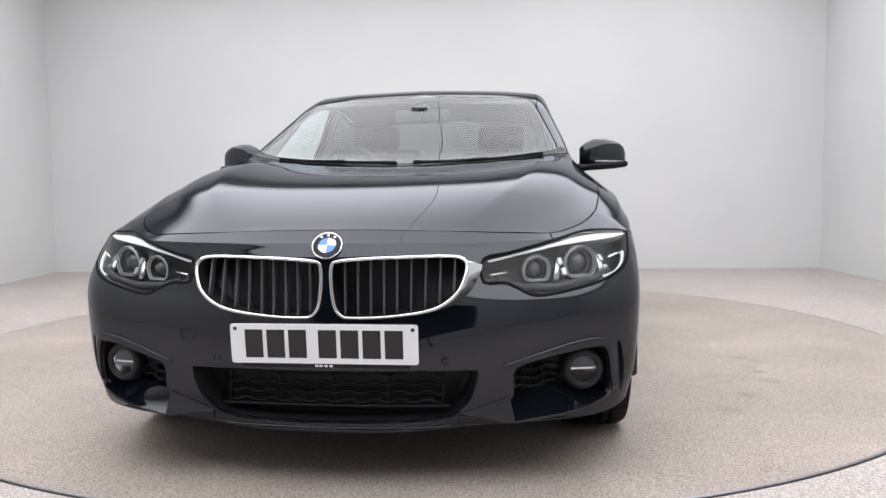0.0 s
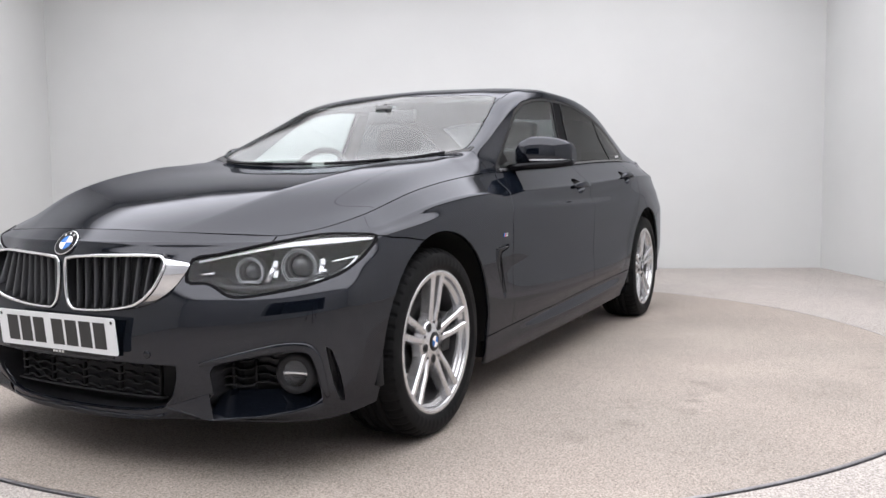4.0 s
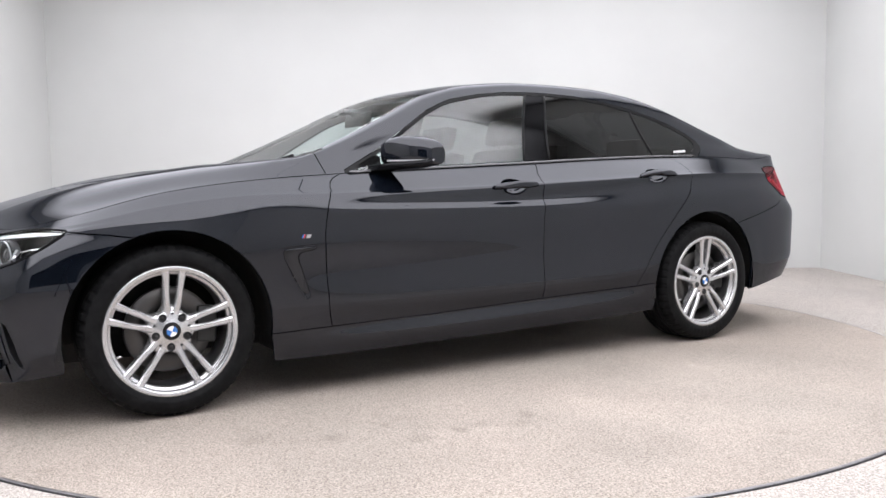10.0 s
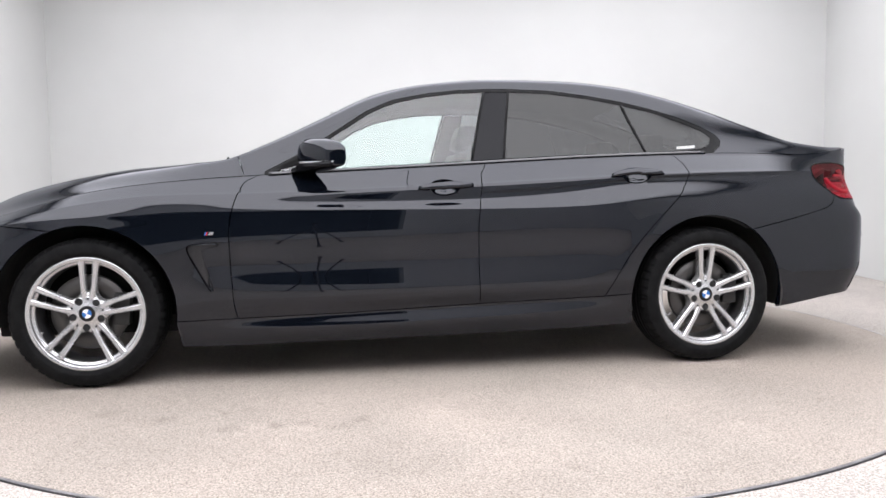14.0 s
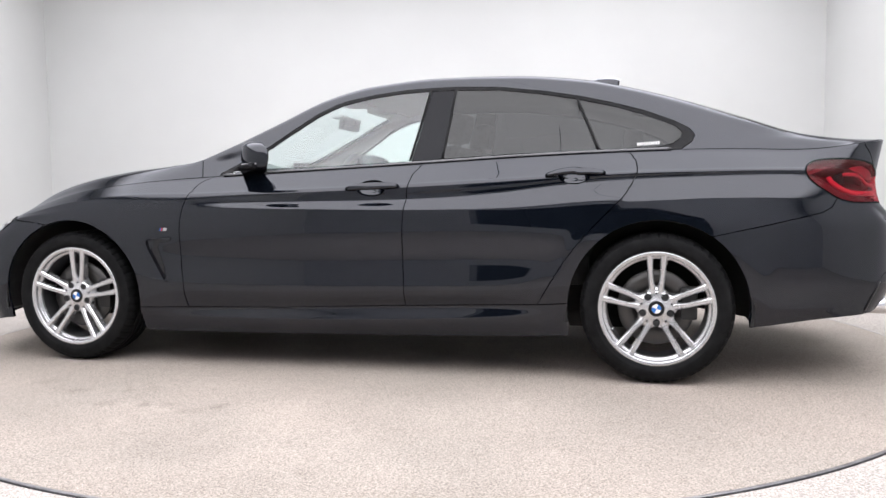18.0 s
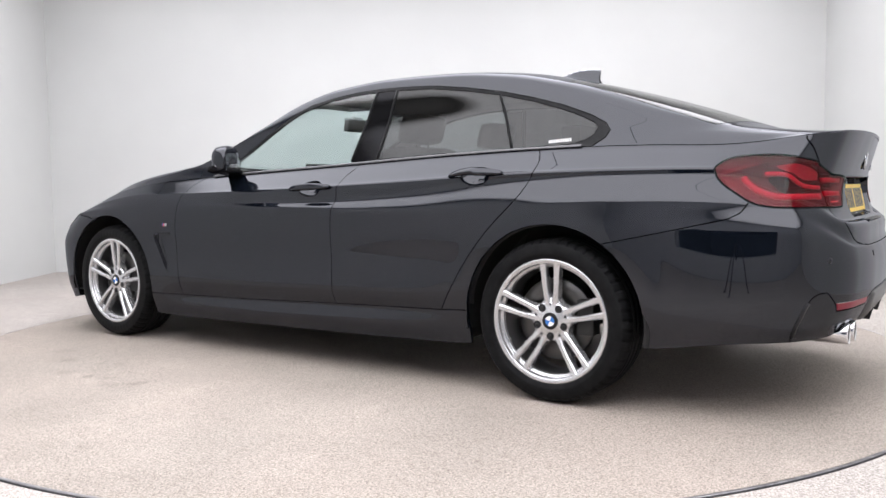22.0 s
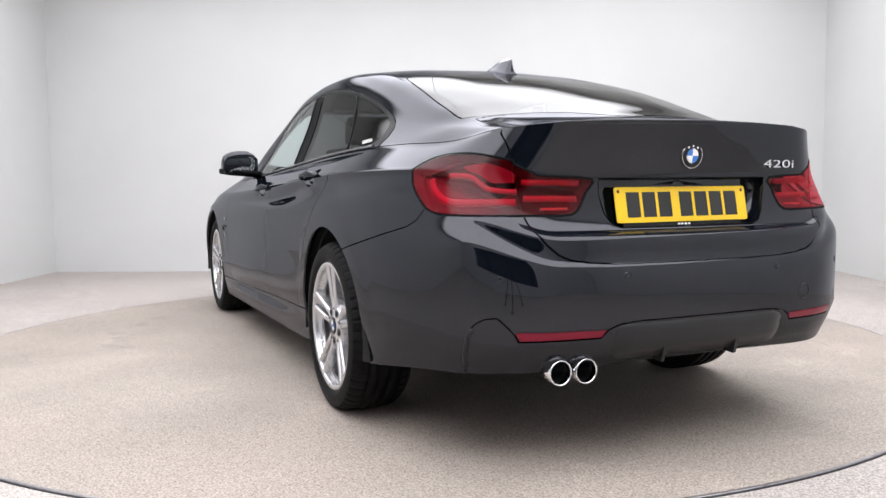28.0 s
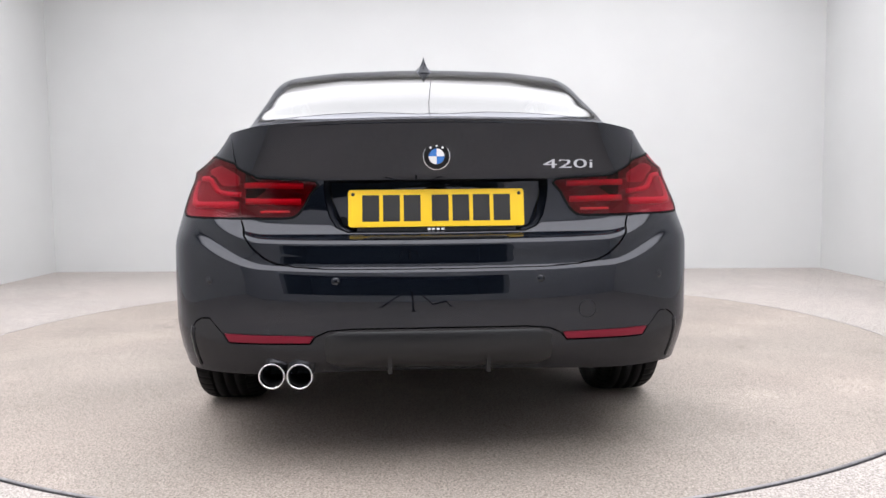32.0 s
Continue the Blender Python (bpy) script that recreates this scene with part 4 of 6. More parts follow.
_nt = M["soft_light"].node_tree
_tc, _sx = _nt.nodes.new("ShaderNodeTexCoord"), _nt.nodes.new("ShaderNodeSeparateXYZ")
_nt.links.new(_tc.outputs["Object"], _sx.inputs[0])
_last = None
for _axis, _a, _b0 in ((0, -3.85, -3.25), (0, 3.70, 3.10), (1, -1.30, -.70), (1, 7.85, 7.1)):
    # fade put into the glow towards the cloth's border, softening its reflected edges
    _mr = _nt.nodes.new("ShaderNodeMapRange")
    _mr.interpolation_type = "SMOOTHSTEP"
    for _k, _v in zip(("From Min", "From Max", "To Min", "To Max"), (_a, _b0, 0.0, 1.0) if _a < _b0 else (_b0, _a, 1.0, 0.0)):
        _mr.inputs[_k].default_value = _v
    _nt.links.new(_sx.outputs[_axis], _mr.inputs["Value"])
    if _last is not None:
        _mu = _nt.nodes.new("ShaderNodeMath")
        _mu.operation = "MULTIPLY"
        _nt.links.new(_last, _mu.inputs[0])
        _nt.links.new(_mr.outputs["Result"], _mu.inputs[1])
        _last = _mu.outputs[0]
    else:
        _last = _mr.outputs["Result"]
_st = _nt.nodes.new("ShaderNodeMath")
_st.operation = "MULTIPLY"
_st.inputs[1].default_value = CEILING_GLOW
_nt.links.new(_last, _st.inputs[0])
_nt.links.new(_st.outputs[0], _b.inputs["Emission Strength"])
M["backroom"] = mat("backroom_blue", (.03, .05, .075), .8)
noisy(M["backroom"], 3, (.022, .04, .06), (.05, .075, .10))


def slab(name, x0, x1, y0, y1, z0, z1, m, label, cat):
    return tagged(obj(name, box(bmesh.new(), x0, x1, y0, y1, z0, z1), m), label, cat, kind="structure")


def north_wall():
    bm = bmesh.new()
    k = (BACK_RIGHT - BACK_LEFT) / (ROOM_X1 - ROOM_X0)
    box(bm, ROOM_X0 - .004, ROOM_X1 + .004, 0, .3, -.02, ROOM_H)
    for v in bm.verts:
        v.co.y += BACK_LEFT + k * (v.co.x - ROOM_X0)
    tagged(obj("wall_north", bm, M["wall"]), "plain white studio back wall", "wall", kind="structure")


north_wall()
slab("wall_west", ROOM_X0 - .2, ROOM_X0, ROOM_Y0, ROOM_Y1 + .2, -.02, ROOM_H, M["wall"], "plain white studio side wall", "wall")
slab("wall_east", ROOM_X1, ROOM_X1 + .2, ROOM_Y0, ROOM_Y1 + .2, -.02, ROOM_H, M["wall"], "plain white studio side wall", "wall")


def south_wall():
    """The white wall behind the camera, with the dark opening through which it films."""
    bm = bmesh.new()
    x0, x1, h = GAP_X0, GAP_X1, GAP_H
    box(bm, ROOM_X0 - .2, x0, ROOM_Y0 - .2, ROOM_Y0, 0, ROOM_H)
    box(bm, x1, ROOM_X1 + .2, ROOM_Y0 - .2, ROOM_Y0, 0, ROOM_H)
    box(bm, x0, x1, ROOM_Y0 - .2, ROOM_Y0, h, ROOM_H)
    box(bm, x0, x1, ROOM_Y0 - .2, ROOM_Y0, 0, GAP_Z)
    tagged(obj("wall_south", bm, M["near_wall"]), "pale grey studio wall with a dark opening", "wall", kind="structure")
    bm = bmesh.new()
    box(bm, x0 - .3, x0 - .1, ROOM_Y0 - 2.2, ROOM_Y0 - .2, 0, h + .3)
    box(bm, x1 + .1, x1 + .3, ROOM_Y0 - 2.2, ROOM_Y0 - .2, 0, h + .3)
    box(bm, x0 - .3, x1 + .3, ROOM_Y0 - 2.4, ROOM_Y0 - 2.2, 0, h + .3)
    box(bm, x0 - .3, x1 + .3, ROOM_Y0 - 2.4, ROOM_Y0 - .2, h + .3, h + .4)
    box(bm, x0 - .3, x1 + .3, ROOM_Y0 - 2.4, ROOM_Y0 - .2, -.1, -.002)
    tagged(obj("wall_lobby", bm, M["backroom"]), "dark blue lobby behind the studio opening", "wall", kind="structure")


GAP_X0, GAP_X1, GAP_Z, GAP_H = -1.95, 1.1, 0.25, 1.98
south_wall()
slab("ceiling", ROOM_X0 - .2, ROOM_X1 + .2, ROOM_Y0 - .2, ROOM_Y1 + .2, ROOM_H, ROOM_H + .2, M["wall"], "plain white studio ceiling", "ceiling")
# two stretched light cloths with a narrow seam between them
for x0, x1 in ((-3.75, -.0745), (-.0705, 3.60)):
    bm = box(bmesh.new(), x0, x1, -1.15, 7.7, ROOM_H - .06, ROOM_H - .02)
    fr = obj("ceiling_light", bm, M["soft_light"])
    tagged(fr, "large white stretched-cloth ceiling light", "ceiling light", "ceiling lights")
    if x0 < -1:
        part("seam_batten", box(bmesh.new(), -.0755, -.0695, -1.15, 7.7, ROOM_H - .066, ROOM_H - .0605), M["dark"], fr, "dark seam batten")
    part("light_frame", box(bmesh.new(), x0 - .01, x1 + .01, -1.16, 7.71, ROOM_H - .0195, ROOM_H - .001), M["dark"], fr)


FLOOR_Z = -.005                           # the studio floor lies a little lower than the table


def floor_mesh():
    bm = bmesh.new()
    n = 240
    x0, x1, y0, y1 = ROOM_X0 - .2, ROOM_X1 + .2, ROOM_Y0 - .2, ROOM_Y1 + .2
    inner, outer = [], []
    for i in range(n):
        a = 2 * math.pi * i / n
        c, s = math.cos(a), math.sin(a)
        inner.append(bm.verts.new((AXIS[0] + (TABLE_R + .0045) * c, AXIS[1] + (TABLE_R + .0045) * s, FLOOR_Z)))
        ks = []
        if abs(c) > 1e-9:
            ks.append(((x1 if c > 0 else x0) - AXIS[0]) / c)
        if abs(s) > 1e-9:
            ks.append(((y1 if s > 0 else y0) - AXIS[1]) / s)
        k = min(q for q in ks if q > 0)
        outer.append(bm.verts.new((AXIS[0] + k * c, AXIS[1] + k * s, FLOOR_Z)))
    for cx, cy in ((x0, y0), (x1, y0), (x1, y1), (x0, y1)):
        j = min(range(n), key=lambda i: (outer[i].co.x - cx) ** 2 + (outer[i].co.y - cy) ** 2)
        outer[j].co = (cx, cy, FLOOR_Z)
    low = [bm.verts.new((v.co.x, v.co.y, -.12)) for v in inner]
    for i in range(n):
        j = (i + 1) % n
        bm.faces.new((inner[i], outer[i], outer[j], inner[j]))
        bm.faces.new((inner[i], inner[j], low[j], low[i]))
    return bm


tagged(obj("floor", floor_mesh(), M["floor"]), "pale grey speckled concrete studio floor", "floor", kind="structure")


def flat_lathe(name, profile, m, host=None, label=""):
    bm = lathe(profile, 240)
    bmesh.ops.transform(bm, verts=bm.verts, matrix=Matrix.Rotation(math.pi / 2, 4, "X"))
    bmesh.ops.recalc_face_normals(bm, faces=bm.faces)
    for f in bm.faces:
        f.smooth = False
    return part(name, bm, m, host, label)


turntable = flat_lathe("turntable", [(.0005, 0), (TABLE_R - .014, 0), (TABLE_R - .014, -.1), (.0005, -.1)], M["table"])
tagged(turntable, "round pale speckled concrete turntable set in the floor", "turntable")
flat_lathe("edge_ring", [(TABLE_R - .0135, -.01), (TABLE_R - .0135, .0003), (TABLE_R - .004, .0005), (TABLE_R - .002, -.001), (TABLE_R - .002, -.05)], M["rim_steel"], turntable, "worn steel edge ring")
flat_lathe("edge_seal", [(TABLE_R - .0015, -.03), (TABLE_R - .001, -.0012), (TABLE_R + .0010, -.0016), (TABLE_R + .0022, -.004), (TABLE_R + .0035, -.03)], M["rim_dark"], turntable, "dark rubber edge seal")


# ---- tripod under the camera ----
def tripod():
    top = tagged(new("tripod"), "black folding camera tripod standing in the opening", "tripod")
    part("column", lathe([(.0005, .0), (.016, 0), (.016, .35), (.022, .36), (.03, .39), (.03, .41), (.0005, .41)], 16), M["dark"], top).matrix_basis = pose(0, -.12, .33, 90)
    for a in (90, 210, 330):
        p = [Vector((0, 0, .62)), Vector((.33 * math.cos(math.radians(a)), .33 * math.sin(math.radians(a)), .002))]
        leg = part("leg", sweep([q + Vector((0, -.12, 0)) for q in p], [Vector((0, 0, 1))] * 2, .009, .009), M["dark"], top)
        part("foot", box(bmesh.new(), p[1].x - .02, p[1].x + .02, p[1].y - .14, p[1].y - .10, -.005, .015, .004), M["rubber"], leg)


tripod()
# ---- wheels ----
def barrel_mesh():
    bm = lathe([(.247, -.012), (.2465, .002), (.244, .0065), (.240, .0075), (.2290, .0055), (.2262, .003), (.2250, -.004), (.2243, -.016), (.2200, -.0185), (.2150, -.0195), (.2128, -.023), (.2118, -.034)], 96)
    me = bpy.data.meshes.new("wheel")
    bm.to_mesh(me)
    bm.free()
    me.materials.append(M["alloy"])
    return me


def loft(bm, rows):
    """A spoke-like casting along z from rows of radius, offset, half widths and heights."""
    rings = []
    for r, off, w0, w1, yt, yb in rows:
        pts = [(off - w1, yb), (off - w0, yt - .006), (off - w0 * .55, yt), (off + w0 * .55, yt), (off + w0, yt - .006), (off + w1, yb)]
        rings.append([bm.verts.new((u, y, r)) for u, y in pts])
    for r0, r1 in zip(rings, rings[1:]):
        for k in range(5):
            bm.faces.new((r0[k], r0[k + 1], r1[k + 1], r1[k]))
    bm.faces.new(rings[-1])
    bm.faces.new(rings[0][::-1])


def spoke_mesh():
    """One arm: two broad fingers that part over a tapering slot and run out onto the rim's edge."""
    bm = bmesh.new()
    for sd in (-1, 1):
        loft(bm, [(.052, sd * .0135, .0135, .020, -.0130, -.045), (.075, sd * .0160, .0140, .020, -.0125, -.048), (.092, sd * .0185, .0125, .0170, -.0105, -.048),
                  (.11, sd * .0215, .0112, .0125, -.008, -.048), (.14, sd * .0245, .0108, .0118, -.005, -.046), (.18, sd * .0272, .0116, .0124, -.0015, -.042),
                  (.212, sd * .0298, .0132, .0138, .0020, -.036), (.2285, sd * .0312, .0143, .0148, .0050, -.024), (.2385, sd * .0320, .0146, .0165, .0072, -.004)])
    loft(bm, [(.05, 0, .047, .056, -.0165, -.05), (.066, 0, .041, .050, -.0165, -.05), (.080, 0, .031, .040, -.017, -.05), (.090, 0, .020, .030, -.022, -.05), (.097, 0, .014, .024, -.036, -.05)])
    bmesh.ops.recalc_face_normals(bm, faces=bm.faces)
    me = bpy.data.meshes.new("double_spoke")
    bm.to_mesh(me)
    bm.free()
    me.materials.append(M["alloy"])
    return me


def tyre_mesh(width):
    prof = [(.240, -.004), (.246, .006), (.250, .010), (.258, .0125), (.262, .0155), (.266, .0155), (.280, .016), (.298, .011), (.305, .0085), (.3065, .0065), (.313, -.002), (.3185, -.013), (.3215, -.026), (.3225, -.04)]
    w = width
    for c in (-.052, -.092, -.132, -.172):
        prof += [(.3235, c + .005), (.3165, c + .0035), (.3165, c - .0035), (.3235, c - .005)]
    prof += [(.3225, -w + .04), (.319, -w + .015), (.305, -w - .004), (.26, -w - .008), (.24, -w + .004)]
    n = 360
    bm = lathe(prof, n)
    vs = list(bm.verts)
    for k, (r, y) in enumerate(prof):
        shoulder = 9 <= k <= 13 or k >= len(prof) - 5 and r > .31
        if shoulder:
            for i in range(n):
                if i % 7 == 0:
                    v = vs[k * n + i]
                    f = 1 - .007 / r
                    v.co.x *= f
                    v.co.z *= f
        if 5 <= k <= 6:
            for i in range(n):
                if 60 < i % 180 < 124 and i % 6 < 3:
                    vs[k * n + i].co.y += .0009
    me = bpy.data.meshes.new("tyre")
    bm.to_mesh(me)
    bm.free()
    me.materials.append(M["rubber"])
    return me


# darker grey than the alloy, with the barrel's shade put into it
M["barrel"] = mat("barrel_shade_grey", (.10, .10, .103), .42, .6)
RIM, SPOKE = barrel_mesh(), spoke_mesh()
TYRE = tyre_mesh(.215)


def wheel(x, y, sgn, turn):
    rim = part("wheel", RIM, None, car, "silver five double-spoke alloy wheel")
    rim.matrix_basis = pose(x, y * sgn, .3235, 0, turn * sgn, 0 if sgn > 0 else 180)
    part("barrel", lathe([(.2116, -.0335), (.2085, -.06), (.2065, -.11), (.216, -.17), (.24, -.19), (.246, -.19)], 60), M["barrel"], rim, "inner barrel with its shade painted in")
    part("hub", lathe([(.0005, -.010), (.038, -.010), (.042, -.0125), (.064, -.0125), (.074, -.016), (.080, -.026), (.08, -.05), (.06, -.06)], 60), M["alloy"], rim)
    for k in range(5):
        sp = part("double_spoke", SPOKE, None, rim)
        sp.matrix_basis = pose(0, 0, 0, 0, 72 * k, 0)
    part("tyre", TYRE, None, rim, "black low-profile tyre")
    for k in range(5):
        a = math.radians(90 + 36 + 72 * k)
        hole = part("bolt_hole", lathe([(.0005, -.0118), (.0143, -.0118), (.0152, -.0108), (.0143, -.0115)], 20), M["lamp_dark"], rim)
        hole.location = (.0605 * math.cos(a), 0, .0605 * math.sin(a))
        b = part("wheel_bolt", lathe([(.0005, -.0085), (.006, -.0085), (.0085, -.010), (.0085, -.0125)], 6), M["caliper"], rim)
        b.location = hole.location
        v = part("spoke_hole", lathe([(.0005, -.0102), (.0042, -.0102), (.0048, -.0125)], 10), M["lamp_dark"], rim)
        a2 = math.radians(90 + 72 * k)
        v.location = (.066 * math.cos(a2), .0, .066 * math.sin(a2))
    cap = part("centre_cap", lathe([(.0005, -.0065), (.030, -.0065), (.033, -.008), (.034, -.0115)], 32), M["badge_black"], rim, "round cap with blue and white quarters")
    for k in range(4):
        part("cap_quarter", disc(.0002, .0195, -.0060, 8, 90 * k + 20, 90 * k + 110), M["badge_blue" if k % 2 else "badge_white"], rim)
    part("valve", sweep([Vector((.19, -.02, -.095)), Vector((.175, -.012, -.088))], [Vector((0, 1, 0))] * 2, .004, .004), M["alloy"], rim)
    part("brake_disc", lathe([(.05, -.07), (.085, -.072), (.09, -.062), (.160, -.062), (.162, -.066), (.162, -.082), (.09, -.084)], 60), M["brake"], rim)
    cal = bmesh.new()
    box(cal, -.035, .035, -.105, -.035, -.07, .07, .012)
    c = part("brake_caliper", cal, M["caliper"], rim)
    c.location = (-.135 if sgn > 0 else .135, 0, .02)
    return rim


for sgn in (1, -1):
    wheel(1.405, .866, sgn, -4)
    wheel(-1.405, .884, sgn, 0)


# ---- wheel housings and floor pan ----
def liner(xc):
    bm = bmesh.new()
    rows = []
    for y, r in ((.885, .379), (.875, .395), (.60, .40), (.598, .02)):
        rows.append([bm.verts.new((xc + r * math.cos(a), y, .325 + r * math.sin(a))) for a in np.linspace(math.radians(-10), math.radians(190), 36)])
    for a, b in zip(rows, rows[1:]):
        for i in range(35):
            bm.faces.new((a[i], a[i + 1], b[i + 1], b[i])).smooth = True
    return bm


for xc in (1.405, -1.407):
    pair("wheel_liner", liner(xc), M["underbody"], car, "black plastic wheel housing")
bm = bmesh.new()
box(bm, -1.30, 1.86, -.57, .57, .185, .30, .02)
box(bm, -1.95, -1.28, -.57, .57, .31, .42, .02)
box(bm, -.93, .98, -.835, .835, .180, .27, .01)
box(bm, -2.24, -1.82, -.58, .58, .34, .42, .02)
part("floor_pan", bm, M["underbody"], car, "dark underbody")
bm = bmesh.new()
box(bm, .95, 1.93, -.59, .59, .30, .66, .02)
part("engine_block", bm, M["underbody"], car, "dark engine bay")
bm = bmesh.new()
box(bm, -2.2, -1.45, -.59, .59, .32, .93, .02)
part("boot_box", bm, M["underbody"], car, "dark boot lining")

# ---- grilles and intakes ----
def push(s):
    """How far the grille stands proud of the nose towards its outer ends."""
    t = max(0, min(1, (s - .9) / 1.05))
    return .045 * t * t


# the surround's own outline: level along the top, with a rounded outer corner
GRILLE_RING = [(.085, .642), (.2, .651), (.49, .656), (1.08, .659), (1.60, .659), (1.775, .652), (1.825, .632), (1.80, .600), (1.72, .564), (1.54, .531), (1.28, .511),
               (.84, .498), (.35, .495), (.2, .502), (.11, .53), (.07, .593)]
RING_S = smooth_poly(GRILLE_RING)
gl, gn = band_loop(RING_S)
gl = [p + Vector((push(s), 0, 0)) for p, (s, z) in zip(gl, GRILLE_S)]
wd = [.0048 for s, z in GRILLE_S]
pair("grille_tray", tray(gl, gn, .095, .92, 2, Vector((-1, 0, 0))), M["lamp_dark"], P["front_bumper"], "dark grille backing")
FR = pair("grille_frame", sweep(gl, gn, wd, .007, True), M["chrome"], car, "chrome kidney-shaped grille surround")
bm = bmesh.new()
rows = []
for (s, z), a, n in zip(GRILLE_S, gl, gn):
    if s > 1.15:
        w = max(0, min(1, (s - 1.15) / .7))
        b = band_at(s + .03 * w, z)
        rows.append([bm.verts.new(q) for q in (a + n * .003, a * .5 + b[0] * .5 + b[1] * .004, b[0] + b[1] * .0025)])
for a, b in zip(rows, rows[1:]):
    for i in range(2):
        bm.faces.new((a[i], b[i], b[i + 1], a[i + 1])).smooth = True
bmesh.ops.recalc_face_normals(bm, faces=bm.faces)
pair("frame_wing", bm, M["wing_chrome"], FR, "chrome outer wing of the surround")
for k in range(10):
    s = .24 + k * .178
    col = [z for z in np.linspace(.49, .665, 60) if inside((s, z), RING_S)]
    if len(col) < 5:
        continue
    path, nrm = [], []
    for z in np.linspace(col[0] - .006, col[-1] + .006, 7):
        p, n = band_at(s, z)
        path.append(p - Vector((.022 - push(s), 0, 0)))
        nrm.append(Vector((1, .15, 0)))
    pair("grille_slat", sweep(path, nrm, .0032, .013, n=6), M["slat"], FR, "gloss black grille slat")


def wave_row(z, y0, y1, x_of, pitch, rise):
    """A stepped mesh strand across an intake."""
    pts, y, up = [], y0, 0
    while y < y1:
        zz = z + (rise if up else -rise)
        pts += [(y, zz), (min(y1, y + pitch * .36), zz)]
        y += pitch * .5
        up ^= 1
    return [Vector((x_of(a), a, b)) for a, b in pts]


il, inr = band_loop([(max(s, 0), z) for s, z in INTAKE])
full = [p for p in il] + [Vector((p.x, -p.y, p.z)) for p in il[::-1] if abs(p.y) > .01]
fulln = [Vector((1, 0, 0))] * len(full)
seen, f2 = set(), []
for p in full:
    k = (round(p.x, 3), round(p.y, 3), round(p.z, 3))
    if k not in seen:
        seen.add(k)
        f2.append(p)
low = part("lower_intake", tray(f2, [Vector((1, 0, 0))] * len(f2), .11, .93, 2, Vector((-1, 0, 0))), M["lamp_dark"], P["front_bumper"], "dark lower air intake")
xi = lambda y: 2.125 - .18 * y * y
for k in range(4):
    path = wave_row(.326 - k * .0255, -.31, .31, xi, .075, .0042)
    part("mesh_strand", sweep(path, [Vector((1, 0, 0))] * len(path), .0024, .008, n=4), M["dark"], P["front_bumper"])
for y in (-.31, -.155, 0, .155, .31):
    path = [Vector((xi(y) - .004, y, z)) for z in (.338, .24)]
    part("mesh_post", sweep(path, [Vector((1, 0, 0))] * 2, .003, .008, n=4), M["dark"], P["front_bumper"])
path = [Vector((xi(y) + .0, y, .236)) for y in np.linspace(-.33, .33, 15)]
part("mesh_sill", sweep(path, [Vector((1, 0, 0))] * 15, .0035, .012, n=4), M["dark"], P["front_bumper"])
# bright hairline on the lip
lp, ln_ = band_loop([(s, .182) for s in np.linspace(0, 1.5, 14)] + [(1.62, .19)])
pair("lip_edge", sweep([p + n * .001 for p, n in zip(lp, ln_)], ln_, .003, .003, n=6), M["paint"], P["front_bumper"])

sl, sn = band_loop(SIDE_INTAKE_S)
pair("side_intake", tray(sl, sn, .085, .9, 2, Vector((-1, -.12, 0))), M["lamp_dark"], P["front_bumper"], "dark side air intake")
xs = lambda y: 2.055 - .55 * max(0, y - .5) - .9 * max(0, y - .5) ** 2
for k in range(4):
    z = .350 - k * .0245
    path = wave_row(z, .475, .665, xs, .075, .0045)
    path = [p + Vector((0, 0, .06 * (p.y - .5))) for p in path]
    pair("mesh_strand", sweep(path, [Vector((1, .3, 0))] * len(path), .0026, .009, n=4), M["dark"], P["front_bumper"])
for y in (.475, .53, .585, .64):
    pair("mesh_post", sweep([Vector((xs(y) - .004, y, z)) for z in (.375, .268)], [Vector((1, .3, 0))] * 2, .003, .008, n=4), M["dark"], P["front_bumper"])
bm = bmesh.new()
pts = [(xs(y) - .012, y, z) for y in (.44, .55, .66, .76) for z in (.40, .258)]
vs = [bm.verts.new(p) for p in pts]
for i in range(3):
    bm.faces.new((vs[2 * i], vs[2 * i + 1], vs[2 * i + 3], vs[2 * i + 2]))
bmesh.ops.solidify(bm, geom=bm.faces[:], thickness=.004)
pair("mesh_panel", bm, M["dark"], P["front_bumper"])
# blade under the side intake: it stands out from the bumper and runs to a point at its inner end
def blade_rim(s):
    z = float(np.interp(s, [1.70, 2.38, 2.6, 3.1, 3.6, 3.92, 4.06], [.219, .199, .202, .208, .220, .234, .250]))
    out = float(np.interp(s, [1.70, 2.05, 2.40, 3.2, 4.06], [.001, .016, .030, .024, .004]))
    p, n = band_at(s, z)
    return p + n * out


bm = bmesh.new()
rows = []
for s in (1.70, 1.80, 1.90, 2.0, 2.1, 2.2, 2.3, 2.4, 2.6, 2.8, 3.0, 3.2, 3.4, 3.6, 3.8, 3.92, 4.06):
    r, (q, m) = blade_rim(s), band_at(s, .184)
    q = q + m * .0015
    rows.append([bm.verts.new(v) for v in (r - Vector((.002, 0, -.002)), r + Vector((.0015, 0, -.003)), r * .62 + q * .38 + m * .003, q)])
for r0, r1 in zip(rows, rows[1:]):
    for i in range(3):
        bm.faces.new((r0[i], r1[i], r1[i + 1], r0[i + 1])).smooth = True
bmesh.ops.recalc_face_normals(bm, faces=bm.faces)
pair("bumper_blade", bm, M["paint"], P["front_bumper"], "gloss black bumper blade")
bm = bmesh.new()
rows = []
